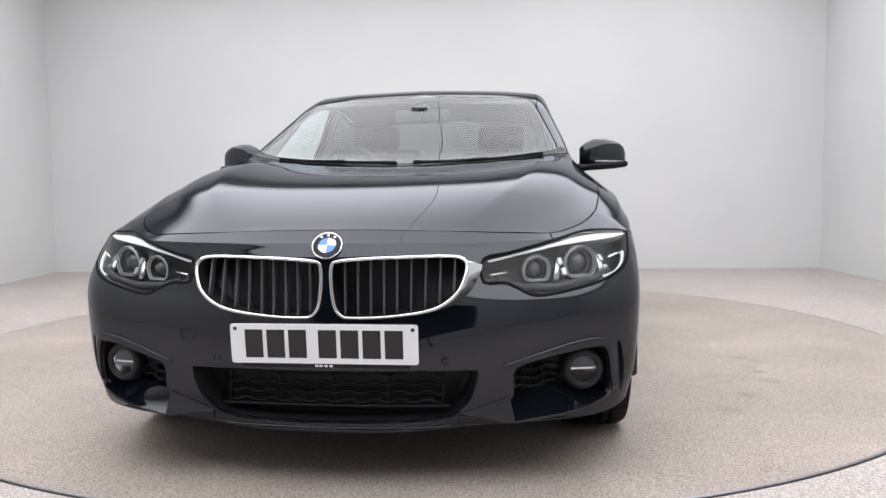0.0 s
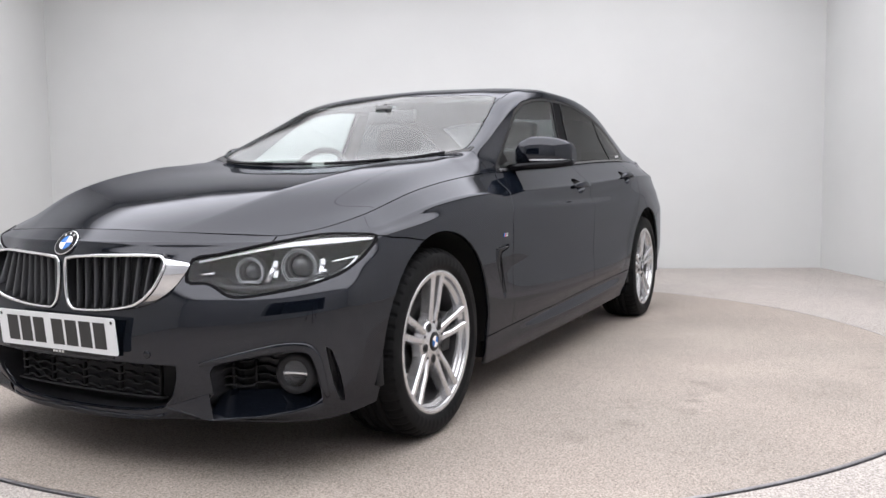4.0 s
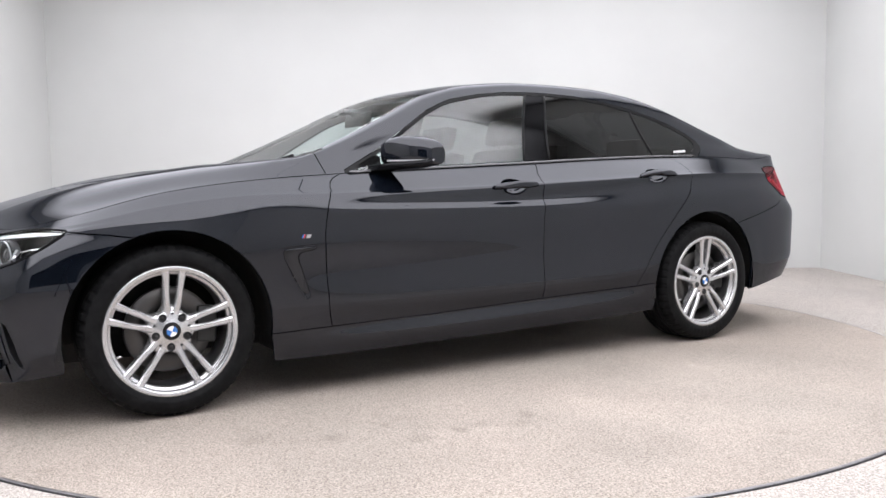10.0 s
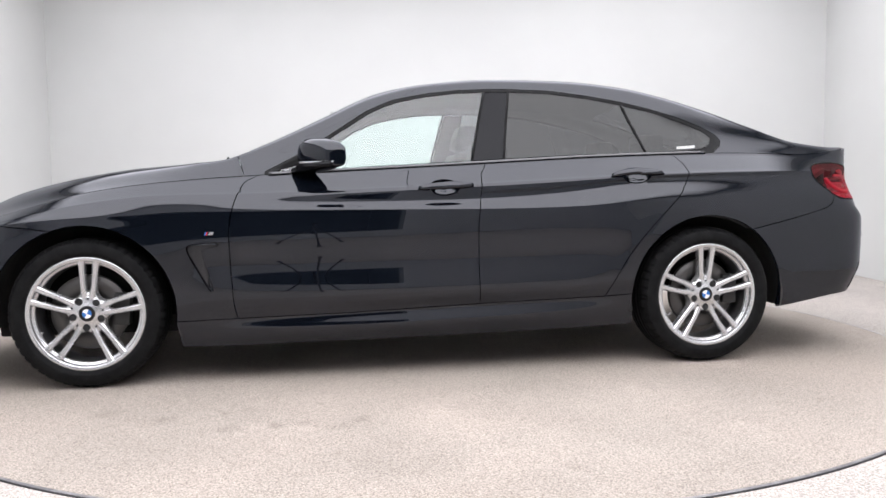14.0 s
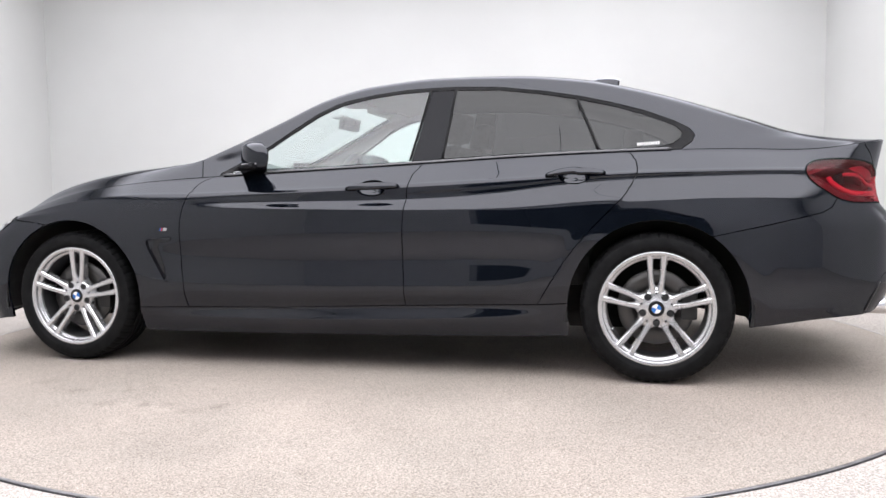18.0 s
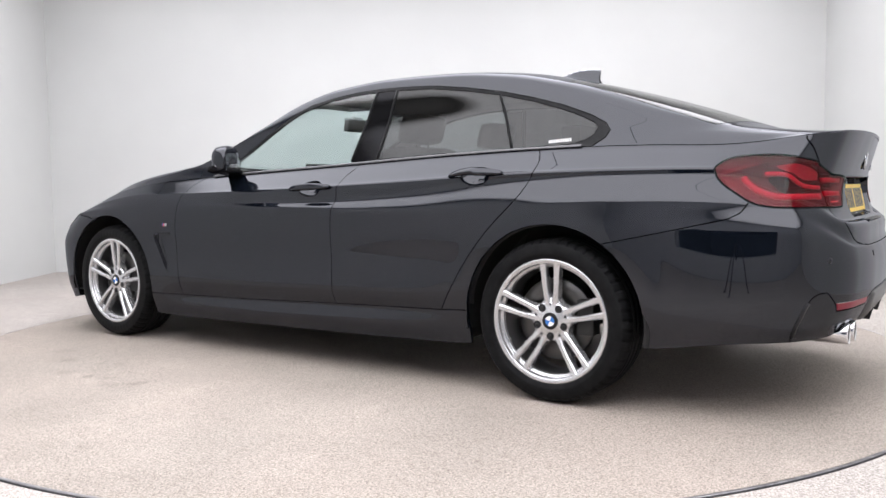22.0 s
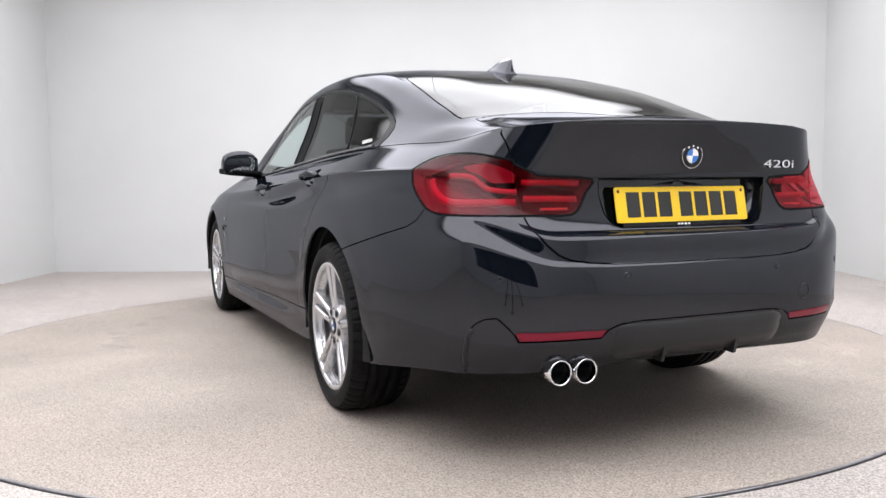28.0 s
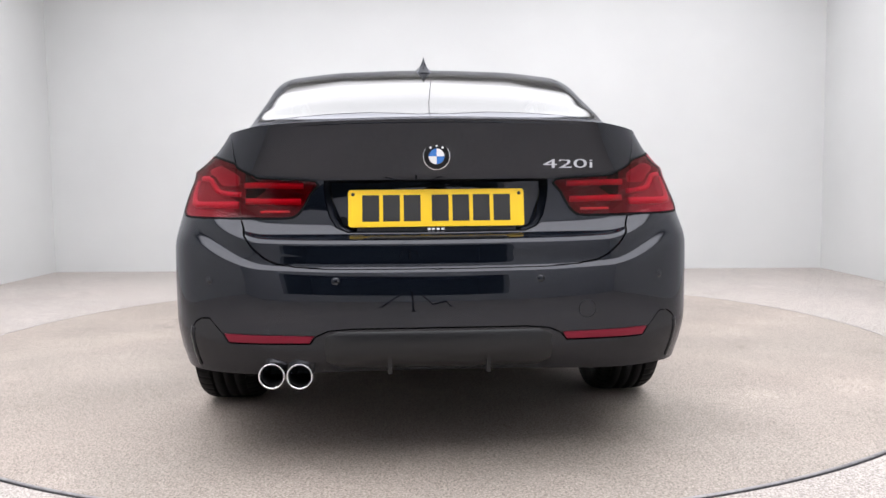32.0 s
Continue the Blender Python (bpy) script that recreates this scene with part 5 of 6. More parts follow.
for s in (1.70, 1.80, 1.90, 2.0, 2.1, 2.2, 2.3, 2.42):
    f = (s - 1.70) / .72
    p, n = band_at(s - .04 * f, .219 + .046 * f)
    r, hi = blade_rim(s), p + n * .0015
    rows.append([bm.verts.new(r * (1 - g) + hi * g) for g in (0, .5, 1)])
for r0, r1 in zip(rows, rows[1:]):
    for i in range(2):
        bm.faces.new((r0[i], r1[i], r1[i + 1], r0[i + 1])).smooth = True
bmesh.ops.recalc_face_normals(bm, faces=bm.faces)
pair("blade_tip", bm, M["paint"], P["front_bumper"])
# rounded brow over the side intake, running down beside it
bw_, bwn = band_loop(smooth_poly([(2.30, .352), (2.62, .366), (3.0, .384), (3.45, .402), (3.78, .404), (3.95, .388), (4.05, .345), (4.12, .29), (4.17, .252)], 3, False))
k = len(bw_)
pair("intake_brow", sweep([p + n * .0005 for p, n in zip(bw_, bwn)], bwn, [.003 + .011 * math.sin(math.pi * (i + .5) / k) ** .6 for i in range(k)],
                          [.002 + .0055 * math.sin(math.pi * (i + .5) / k) ** .6 for i in range(k)], n=12), M["paint"], P["front_bumper"])
# glossy scoop under the mesh
bm = bmesh.new()
rows = []
for s, z in ((2.34, .212), (2.5, .206), (2.8, .206), (3.2, .212), (3.48, .218), (3.7, .225), (3.9, .235), (4.0, .246)):
    p = blade_rim(s)
    y = min(.76, p.y)
    back = Vector((p.x - .075, y - .012, .266))
    rows.append([bm.verts.new(p * (1 - f) + back * f + Vector((0, 0, -.006 * math.sin(math.pi * f)))) for f in (0, .15, .4, .7, 1)])
for a, b in zip(rows, rows[1:]):
    for i in range(4):
        bm.faces.new((a[i], b[i], b[i + 1], a[i + 1])).smooth = True
bmesh.ops.recalc_face_normals(bm, faces=bm.faces)
pair("intake_scoop", bm, M["paint"], P["front_bumper"], "gloss black intake scoop")
tl, tn = band_loop(SLIT)
pair("air_slit", tray(tl, tn, .04, .9), M["lamp_dark"], P["front_bumper"])
# fog lamps
fm = facing(Vector((1.972, .706, .318)), Vector((1, .22, 0)))
for sgn in (0, 1):
    w = fm if not sgn else facing(Vector((1.972, -.706, .318)), Vector((1, -.22, 0)))
    fog = part("fog_lamp", lathe([(.038, .004), (.042, .010), (.052, .012), (.060, .004), (.064, -.02)], 40), M["lamp_dark"], P["front_bumper"], "round fog lamp in a black bezel")
    fog.matrix_basis = w
    part("reflector_bowl", lathe([(.0005, -.03), (.018, -.028), (.032, -.012), (.038, .003)], 32), M["satin_chrome"], fog)
    part("shield_bar", box(bmesh.new(), -.035, .035, -.006, -.001, -.003, .003, .001), M["chrome"], fog)
    part("bulb_shield", disc(.004, .034, -.006, 18, 8, 172, .004), M["lamp_grey"], fog)
    part("bezel_ring", lathe([(.0385, .0045), (.040, .0095), (.0425, .0105)], 40), M["lamp_dark"], fog)
    part("lens", lathe([(.0005, .010), (.02, .0085), (.034, .005), (.0385, .002)], 32), M["lamp_lens"], fog, "clear fog lamp lens")

# ---- headlights ----
hl, hn = band_loop(HEADLIGHT_S)
HS = pair("headlight", tray(hl, hn, .085, .88, 3, Vector((-.92, -.38, 0))), M["lamp_dark"], car, "clear headlight with twin round projectors")
for sgn in (0, 1):
    part("lens", panel_mesh("lens", groups["headlight_lens"], mirror=bool(sgn), gap=.003, depth=.004), M["lamp_lens"], HS[sgn], "clear plastic lens")
hi, hin = band_loop(HEADLIGHT_S, .002)
M["seal"] = mat("seal_black", (.006, .006, .007), .7, 0, Specular_IOR_Level=.05)
pair("lens_seal", sweep(hi, hin, .005, .0045, True, 6), M["seal"], HS, "black lens seal")


def strip(pts, back, w, h, n=4):
    p, q = band_loop(pts, back)
    return sweep(p, q, w, h, False, n)


# white strip along the lens's upper edge, tapered to both ends
M["brow"] = mat("brow_white", (.92, .93, .95), .3)
bt = smooth_poly([(2.1, .642), (2.73, .669), (3.15, .6845), (3.74, .695), (4.31, .7005), (4.97, .7035), (5.38, .7045)], 4, False)
bp0, bn0 = band_loop(bt, .007)
bw = [.004 + .0205 * max(0, min(1, (s - 2.5) / 1.6)) * max(0, min(1, (5.40 - s) / .9)) for s, z in bt]
pair("brow_strip", sweep(bp0, [(n + Vector((0, 0, .8))).normalized() for n in bn0], bw, .002, False, 4), M["brow"], HS, "white strip along the lens's upper edge")


def projector(s, z, r, back, tilt):
    """A projector: chrome-edged horseshoe ring, dark bowl, glass ball."""
    p, n = band_at(s, z)
    d = Vector((1, .30 + tilt, -.02)).normalized()
    c = p - Vector((back, back * .35, 0))
    fr = facing(c, d)
    for sgn in (0, 1):
        w = fr if not sgn else facing(Vector((c.x, -c.y, c.z)), Vector((d.x, -d.y, d.z)))
        bowl = part("projector", lathe([(.0005, -.035), (r * .5, -.034), (r * .8, -.02), (r * .95, .0)], 36), M["lamp_dark"], HS[sgn])
        bowl.matrix_basis = w
        ring = []
        for k in range(41):
            a = math.radians(-62 + 304 * k / 40 + 0)
            ring.append(Vector((r * math.cos(a) * 1.02, .004, max(-.74, math.sin(a)) * r * 1.04)))
        path = ring
        bm = sweep(path, [Vector((0, 1, 0))] * len(path), .0016, .003, True, 6)
        rg = part("light_ring", bm, M["ring_clear"], HS[sgn], "pale daytime light ring")
        rg.matrix_basis = w
        path = [Vector((q.x * .88, q.y - .004, q.z * .88)) for q in path]
        rg = part("light_ring", sweep(path, [Vector((0, 1, 0))] * len(path), .0013, .003, True, 6), M["ring_clear"], HS[sgn])
        rg.matrix_basis = w
        part("ring_wall", lathe([(r * 1.08, -.004), (r * 1.10, -.03)], 36), M["lamp_dark"], HS[sgn]).matrix_basis = w
        ball = part("projector_lens", lathe([(.0005, .004), (r * .3, .001), (r * .55, -.008), (r * .72, -.022)], 28), M["ball_glass"], HS[sgn])
        ball.matrix_basis = w
        rim = part("projector_rim", lathe([(r * .72, -.022), (r * .76, -.017), (r * .84, -.022)], 28), M["lamp_grey"], HS[sgn])
        rim.matrix_basis = w


M["ring_clear"] = mat("ring_clear", (.36, .37, .39), .2)
M["ball_glass"] = mat("ball_glass", (.035, .036, .040), .12, 0, Coat_Weight=.6)
projector(2.82, .609, .040, .030, .05)
projector(3.56, .622, .050, .034, .12)
dr = smooth_poly([(3.9, .592), (4.26, .603), (4.52, .623), (4.72, .646), (4.80, .656)], 4, False)
pair("light_blade", strip(dr, .014, .0038, .006), M["lamp_white"], HS, "pale daytime light blade")
pair("light_blade", strip([(4.22, .645), (4.5, .652), (4.78, .656)], .014, .003, .004), M["chrome"], HS)
pair("light_blade", strip([(2.12, .606), (2.36, .612)], .012, .003, .004), M["chrome"], HS)
pair("lamp_divider", strip([(3.12, .590), (3.15, .62), (3.18, .648)], .03, .010, .012), M["satin_chrome"], HS)
pair("lamp_divider", strip([(3.95, .605), (3.98, .63), (4.0, .655)], .03, .010, .012), M["satin_chrome"], HS)
for a, z in ((3.20, .640), (3.24, .612), (4.02, .648), (4.06, .618)):
    p, n = band_at(a, z)
    b = box(bmesh.new(), -.007, .007, -.006, .006, -.011, .011, .003)
    bmesh.ops.transform(b, verts=b.verts, matrix=facing(p - n * .022, n))
    pair("lamp_bracket", b, M["bracket"], HS)
fl, fn = band_loop([(2.25, .592), (2.6, .575), (3.1, .572), (3.7, .588), (4.15, .612)], .028)
pair("lamp_floor", sweep(fl, fn, .012, .020, False, 4), M["lamp_dark"], HS)

# ---- rear lamps ----
tl_, tln = band_loop(TAILLIGHT_S)
TS = pair("rear_lamp", tray(tl_, tln, .032, .94, 2), M["deep_red"], car, "dark red rear lamp with bright light bars")
for sgn in (0, 1):
    part("outer_lens", panel_mesh("outer_lens", groups["tail_outer"], mirror=bool(sgn), gap=.002, depth=.004, lift=.002), M["red_lens"], TS[sgn], "glossy red lens")
    part("inner_lens", panel_mesh("inner_lens", groups["tail_inner"], mirror=bool(sgn), gap=.002, depth=.004, lift=.002), M["dark_red_lens"], TS[sgn], "glossy dark red lens")
ti, tin = band_loop(TAILLIGHT_S, .001)
pair("lens_seal", sweep(ti, tin, .004, .0035, True, 6), M["seal"], TS)
for pts, w in (([(16.32, .876), (16.36, .858), (16.46, .838), (16.60, .820), (16.76, .809), (16.94, .806), (17.3, .806), (17.62, .805)], .0125),
               ([(16.66, .886), (16.89, .886), (17.06, .880), (17.17, .863), (17.28, .846), (17.45, .838), (17.64, .835)], .0085),
               ([(17.70, .861), (18.46, .856)], .0105), ([(17.72, .815), (18.43, .812)], .0105)):
    q = smooth_poly(pts, 3, False)
    pair("light_bar", strip(q, .010, w, .005), M["bar_red"], TS, "bright red light bar")
PANEL_UP = [(16.82, .915), (17.02, .920), (17.19, .921), (17.42, .906), (17.56, .893), (17.62, .882)]
PANEL_LOW = [(16.90, .906), (17.01, .897), (17.16, .887), (17.27, .870), (17.37, .861), (17.61, .861)]
bm = bmesh.new()
rows = []
for (s0, z0), (s1, z1) in zip(smooth_poly(PANEL_UP, 3, False), smooth_poly(PANEL_LOW, 3, False)):
    rows.append([bm.verts.new(p - n * .010) for p, n in (band_at(s0 + (s1 - s0) * f, z0 + (z1 - z0) * f) for f in (0, .35, .7, 1))])
for p, q in zip(rows, rows[1:]):
    for i in range(3):
        bm.faces.new((p[i], p[i + 1], q[i + 1], q[i])).smooth = True
bmesh.ops.solidify(bm, geom=bm.faces[:], thickness=.003)
bmesh.ops.recalc_face_normals(bm, faces=bm.faces)
pair("brake_panel", bm, M["bar_red"], TS, "broad bright red brake light")
pair("light_bar", strip([(17.92, .784), (18.30, .783)], .008, .004, .003), M["lamp_pink"], TS, "pale pink reversing strip")
for sgn in (0, 1):
    part("reflector", panel_mesh("reflector", groups["reflector"], mirror=bool(sgn), gap=.001, depth=.004, lift=.001), M["reflex_red"], P["rear_bumper"], "flat red bumper reflector")
# ---- plate recess, plates, badges ----
rc, rn = band_loop([(min(s, 20.0), z) for s, z in PLATE_RECESS])
loop = []
for p in rc + [Vector((p.x, -p.y, p.z)) for p in rc[::-1]]:
    if not any((p - q).length < .002 for q in loop):
        loop.append(p)
part("plate_recess", tray(loop, [Vector((-1, 0, 0))] * len(loop), .050, .95, 2, Vector((1, 0, 0))), M["paint"], P["boot_lid"])


def plate(name, m, where, host, label):
    """A number plate: rounded sheet, seven plain bars for its characters, two screws, a dark strip below."""
    bm = box(bmesh.new(), -.26, .26, -.002, .002, -.0555, .0555)
    es = [e for e in bm.edges if abs(e.verts[0].co.y - e.verts[1].co.y) > .003]
    bmesh.ops.bevel(bm, geom=es, offset=.008, segments=4, affect="EDGES", profile=.5)
    pl = part(name, bm, m, host, label)
    pl.matrix_basis = where
    x = -.219
    for k in range(7):
        part("plate_bar", box(bmesh.new(), x, x + .05, .002, .0026, -.0395, .0395, .0), M["ink"], pl)
        x += .061 + (.022 if k == 3 else 0)
    for sx in (-.246, .246):
        b = part("plate_screw", lathe([(.0005, .0036), (.004, .0034), (.0055, .002)], 12), M["ink"], pl)
        b.location = (sx, 0, .042)
    part("plate_holder", box(bmesh.new(), -.235, .235, -.008, -.0025, -.068, .045, .002), M["dark"], pl, "black plate holder")
    for bx in (-.022, -.008, .006, .018):
        part("maker_bar", box(bmesh.new(), bx, bx + .009, -.0022, -.0012, -.0655, -.0595), M["badge_white"], pl)
    return pl


def face_to(p, out, roll_up):
    """A frame at p: y outwards, x to the reader's right."""
    y = out.normalized()
    z = (roll_up - y * roll_up.dot(y)).normalized()
    x = y.cross(z)
    m = Matrix((x, y, z)).transposed().to_4x4()
    m.translation = p
    return m


UP = Vector((0, 0, 1))
plate("number_plate", M["plate_white"], face_to(Vector((2.216, -.003, .4285)), Vector((1, 0, -.10)), UP), P["front_bumper"], "white front number plate")
plate("number_plate", M["plate_yellow"], face_to(Vector((-2.352, .0, .7885)), Vector((-1, 0, .20)), UP), P["boot_lid"], "yellow rear number plate")
p, n = band_at(.02, .692)
roundel("bonnet_badge", .0425, face_to(Vector((p.x + .001, 0, p.z)), Vector((1, 0, .75)), UP), car)
p, n = band_at(19.98, .939)
roundel("boot_badge", .0395, face_to(Vector((p.x - .001, 0, p.z)), Vector((-1, 0, -.12)), UP), P["boot_lid"])


def lettering(text, size, where, host, m, label):
    cu = bpy.data.curves.new("lettering", "FONT")
    cu.body, cu.size, cu.extrude, cu.align_x, cu.align_y = text, size, .0012, "CENTER", "CENTER"
    tmp = bpy.data.objects.new("lettering", cu)
    scene.collection.objects.link(tmp)
    me = bpy.data.meshes.new_from_object(tmp.evaluated_get(bpy.context.evaluated_depsgraph_get()))
    bpy.data.objects.remove(tmp)
    bpy.data.curves.remove(cu)
    xs_ = [v.co.x for v in me.vertices]
    k = .152 / (max(xs_) - min(xs_))
    ys_ = [v.co.y for v in me.vertices]
    ky = .026 / (max(ys_) - min(ys_))
    me.transform(Matrix.Diagonal((k, ky, 1, 1)))
    me.transform(Matrix.Rotation(math.pi / 2, 4, "X"))
    me.transform(Matrix.Rotation(math.pi, 4, "Z"))
    ob = part("lettering", me, m, host, label)
    ob.matrix_basis = where
    return ob


p, n = band_at(18.43, .914)
lettering("420i", .03, face_to(Vector((p.x, -p.y, .914)) + Vector((-.002, 0, 0)), Vector((n.x, -n.y, 0)), UP), P["boot_lid"], M["chrome"], "chrome model number")

# fender badge and glass decal as plain shapes
for k, (dx, w, m) in enumerate(((.030, .007, "badge_blue"), (.021, .007, "badge_red"), (.002, .026, "alloy"))):
    q, n = flank(.878 + dx * .72 - (.0 if k < 2 else .004), .659)
    w *= .72
    b = box(bmesh.new(), -w / 2, w / 2, 0, .003, -.0075, .0075, .0008)
    for v in b.verts:
        v.co.x += v.co.z * -.35
    for sgn in (0, 1):
        o = part("fender_badge", b.copy(), M[m], P["front_fender", sgn])
        o.matrix_basis = face_to(q if not sgn else Vector((q.x, -q.y, q.z)), n if not sgn else Vector((n.x, -n.y, n.z)), UP)
    b.free()
for k in range(10):
    x = -1.322 - k * .0098
    pt = Vector((x, .7165 - (k * .0007), 1.0265 + k * .0006))
    pair("decal_mark", box(bmesh.new(), x - .0078, x, pt.y - .0005, pt.y + .0006, pt.z - .0065, pt.z + .0065), M["badge_white"], [P["quarter_window", 0], P["quarter_window", 1]])

# ---- vent behind the front wheel ----
vl, vn = flank_loop(VENT_S)
vent = bmesh.new()
vc = sum(vl, Vector()) / len(vl)
vrows = [[], []]
for q, n in zip(vl, vn):
    lead = q.x > float(np.interp(q.z, [.414, .58, .60, .618], [.886, .935, .95, .955]))
    vrows[0].append(vent.verts.new(q))
    vrows[1].append(vent.verts.new(vc + (q - vc) * (.94 if lead else .90) - n * (.010 if lead else .002)))
for i in range(len(vl)):
    j = (i + 1) % len(vl)
    vent.faces.new((vrows[0][i], vrows[0][j], vrows[1][j], vrows[1][i]))
bmesh.ops.triangulate(vent, faces=[vent.faces.new(vrows[1])])
bmesh.ops.recalc_face_normals(vent, faces=vent.faces)
if sum(f.normal.y * f.calc_area() for f in vent.faces) < 0:
    bmesh.ops.reverse_faces(vent, faces=vent.faces)
pair("side_vent", vent, M["valance"], [P["front_fender", 0], P["front_fender", 1]], "black gill vent")
vp, vq = flank_loop([(.972, .606), (.90, .612), (.85, .613)])
pair("vent_blade", sweep([a + b * .001 for a, b in zip(vp, vq)], vq, .003, .003, n=6), M["paint"], [P["front_fender", 0], P["front_fender", 1]])


# ---- door handles ----
def handle(x0, z0, x1, z1, dish, hosts):
    lp_, ln2 = flank_loop(dish)
    bm = bmesh.new()
    c = sum(lp_, Vector()) / len(lp_)
    nn = (sum(ln2, Vector())).normalized()
    rings = []
    for f, d in ((1.0, 0), (.93, .012), (.78, .024), (.5, .033), (.2, .036)):
        rings.append([bm.verts.new(c + (q - c) * f - nn * d) for q in lp_])
    for r0, r1 in zip(rings, rings[1:]):
        for i in range(len(lp_)):
            j = (i + 1) % len(lp_)
            bm.faces.new((r0[i], r0[j], r1[j], r1[i])).smooth = True
    bm.faces.new(rings[-1])
    bmesh.ops.recalc_face_normals(bm, faces=bm.faces)
    if sum((f.normal.dot(nn) for f in bm.faces)) < 0:
        bmesh.ops.reverse_faces(bm, faces=bm.faces)
    pair("handle_cup", bm, M["paint"], hosts)
    path, nr, w, h = [], [], [], []
    for k in range(17):
        t = k / 16
        q, n = flank(x0 + (x1 - x0) * t, z0 + (z1 - z0) * t)
        path.append(q + n * (.004 + .022 * math.sin(math.pi * min(1, max(0, t))) ** .6))
        nr.append(n)
        w.append(.004 + .0125 * math.sin(math.pi * (.04 + .92 * t)) ** .5)
        h.append(.004 + .007 * math.sin(math.pi * (.04 + .92 * t)) ** .5)
    pair("door_handle", sweep(path, nr, w, h, n=12), M["paint"], hosts, "body-coloured pull handle")


handle(-.030, .842, -.276, .853, DISH_F, [P["front_door", 0], P["front_door", 1]])
handle(-.937, .888, -1.188, .898, DISH_R, [P["rear_door", 0], P["rear_door", 1]])


# ---- door mirrors ----
def mirror_shell():
    bm = bmesh.new()
    rows = []
    for y, xc, zc, rx, rz in ((.775, .445, .985, .040, .040), (.80, .440, .992, .060, .056), (.84, .423, .999, .071, .067), (.89, .399, .999, .071, .067), (.935, .372, .995, .068, .064),
                              (.965, .349, .990, .063, .058), (.984, .333, .985, .055, .050), (.995, .322, .978, .038, .034)):
        ring = []
        for k in range(28):
            a = 2 * math.pi * k / 28
            c, s = math.cos(a), math.sin(a)
            ex = .64
            u, v = math.copysign(abs(c) ** ex, c), math.copysign(abs(s) ** ex, s)
            u = u if u > 0 else u * .62                    # flatter to the rear
            ring.append(bm.verts.new((xc + rx * 1.08 * u, y, zc + rz * v + (.006 if v < 0 else 0))))
        rows.append(ring)
    for r0, r1 in zip(rows, rows[1:]):
        for k in range(28):
            bm.faces.new((r0[k], r0[(k + 1) % 28], r1[(k + 1) % 28], r1[k])).smooth = True
    bm.faces.new(rows[0])
    bm.faces.new(rows[-1][::-1])
    bmesh.ops.recalc_face_normals(bm, faces=bm.faces)
    return bm


MR = pair("door_mirror", mirror_shell(), M["paint"], car, "black door mirror with an indicator strip")
bm = bmesh.new()
pts = [(.405, .79), (.400, .975)]
ring = []
for k in range(24):
    a = 2 * math.pi * k / 24
    c, s = math.cos(a), math.sin(a)
    u, v = math.copysign(abs(c) ** .55, c), math.copysign(abs(s) ** .55, s)
    ring.append(bm.verts.new((.357 - .042 * u, .882 + .085 * u, .985 + .045 * v - .008 * u)))
bm.faces.new(ring)
bmesh.ops.solidify(bm, geom=bm.faces[:], thickness=.003)
pair("mirror_glass", bm, M["mirror_glass"], MR, "mirror glass")
ip = [Vector((x, y, z)) for x, y, z in ((.494, .845, .9615), (.472, .89, .9605), (.445, .93, .960), (.417, .96, .9595), (.385, .983, .960), (.350, .993, .962))]
inn = [Vector((1, .2, 0)), Vector((1, .3, 0)), Vector((1, .5, 0)), Vector((1, .9, 0)), Vector((.6, 1, 0)), Vector((.3, 1, 0))]
pair("indicator_strip", sweep([q - m.normalized() * .0005 for q, m in zip(ip, inn)], inn, .0040, .005, n=8), M["indicator"], MR, "clear indicator strip")
# lower shell and foot
lp2 = [Vector((x, y, z)) for x, y, z in ((.50, .742, .925), (.460, .80, .936), (.430, .86, .940), (.402, .92, .943), (.370, .965, .948), (.348, .982, .953))]
pair("mirror_foot", sweep(lp2, [Vector((0, 0, 1))] * 6, [.042, .056, .066, .066, .054, .032], [.016, .019, .019, .018, .016, .012], n=12), M["piano"], MR, "gloss black mirror foot")
bm = bmesh.new()
sv = [bm.verts.new(q) for q in ((.645, .752, .915), (.50, .722, .992), (.47, .722, .985), (.47, .742, .928))]
bm.faces.new(sv)
bmesh.ops.solidify(bm, geom=bm.faces[:], thickness=.012)
pair("mirror_sail", bm, M["trim"], MR)

# ---- belt mouldings, drip lines ----
bp_, bq_ = [], []
for x in np.linspace(.63, -1.46, 60):
    j = int(np.argmin(np.abs(band[-1, 60:-60, 0] - x))) + 60
    q = Vector(band[-1, j])
    bp_.append(q + Vector((0, .003, .005)))
    bq_.append(Vector((0, 1, .6)))
pair("belt_moulding", sweep(bp_, bq_, .0065, .004, n=8), M["satin_trim"], [P["side_frame", 0], P["side_frame", 1]], "dark satin belt moulding")
for line in ([(-.376, 1.297), (-.297, .972)], [(-.497, 1.298), (-.451, .98)], [(-1.06, 1.237), (-1.157, 1.006)]):
    pth = []
    for t in np.linspace(0, 1, 10):
        x, z = line[0][0] + (line[1][0] - line[0][0]) * t, line[0][1] + (line[1][1] - line[0][1]) * t
        d = (top[:, :, 0] - x) ** 2 + (top[:, :, 2] - z) ** 2 + (top[:, :, 1] < .5) * 9
        i, j = np.unravel_index(np.argmin(d), d.shape)
        y = top[i, j, 1] - (z - top[i, j, 2]) * .33
        pth.append(Vector((x, y + .001, z)))
    pair("glass_run", sweep(pth, [Vector((0, 1, .3))] * 10, .006, .0035, n=6), M["trim"], [P["side_frame", 0], P["side_frame", 1]])

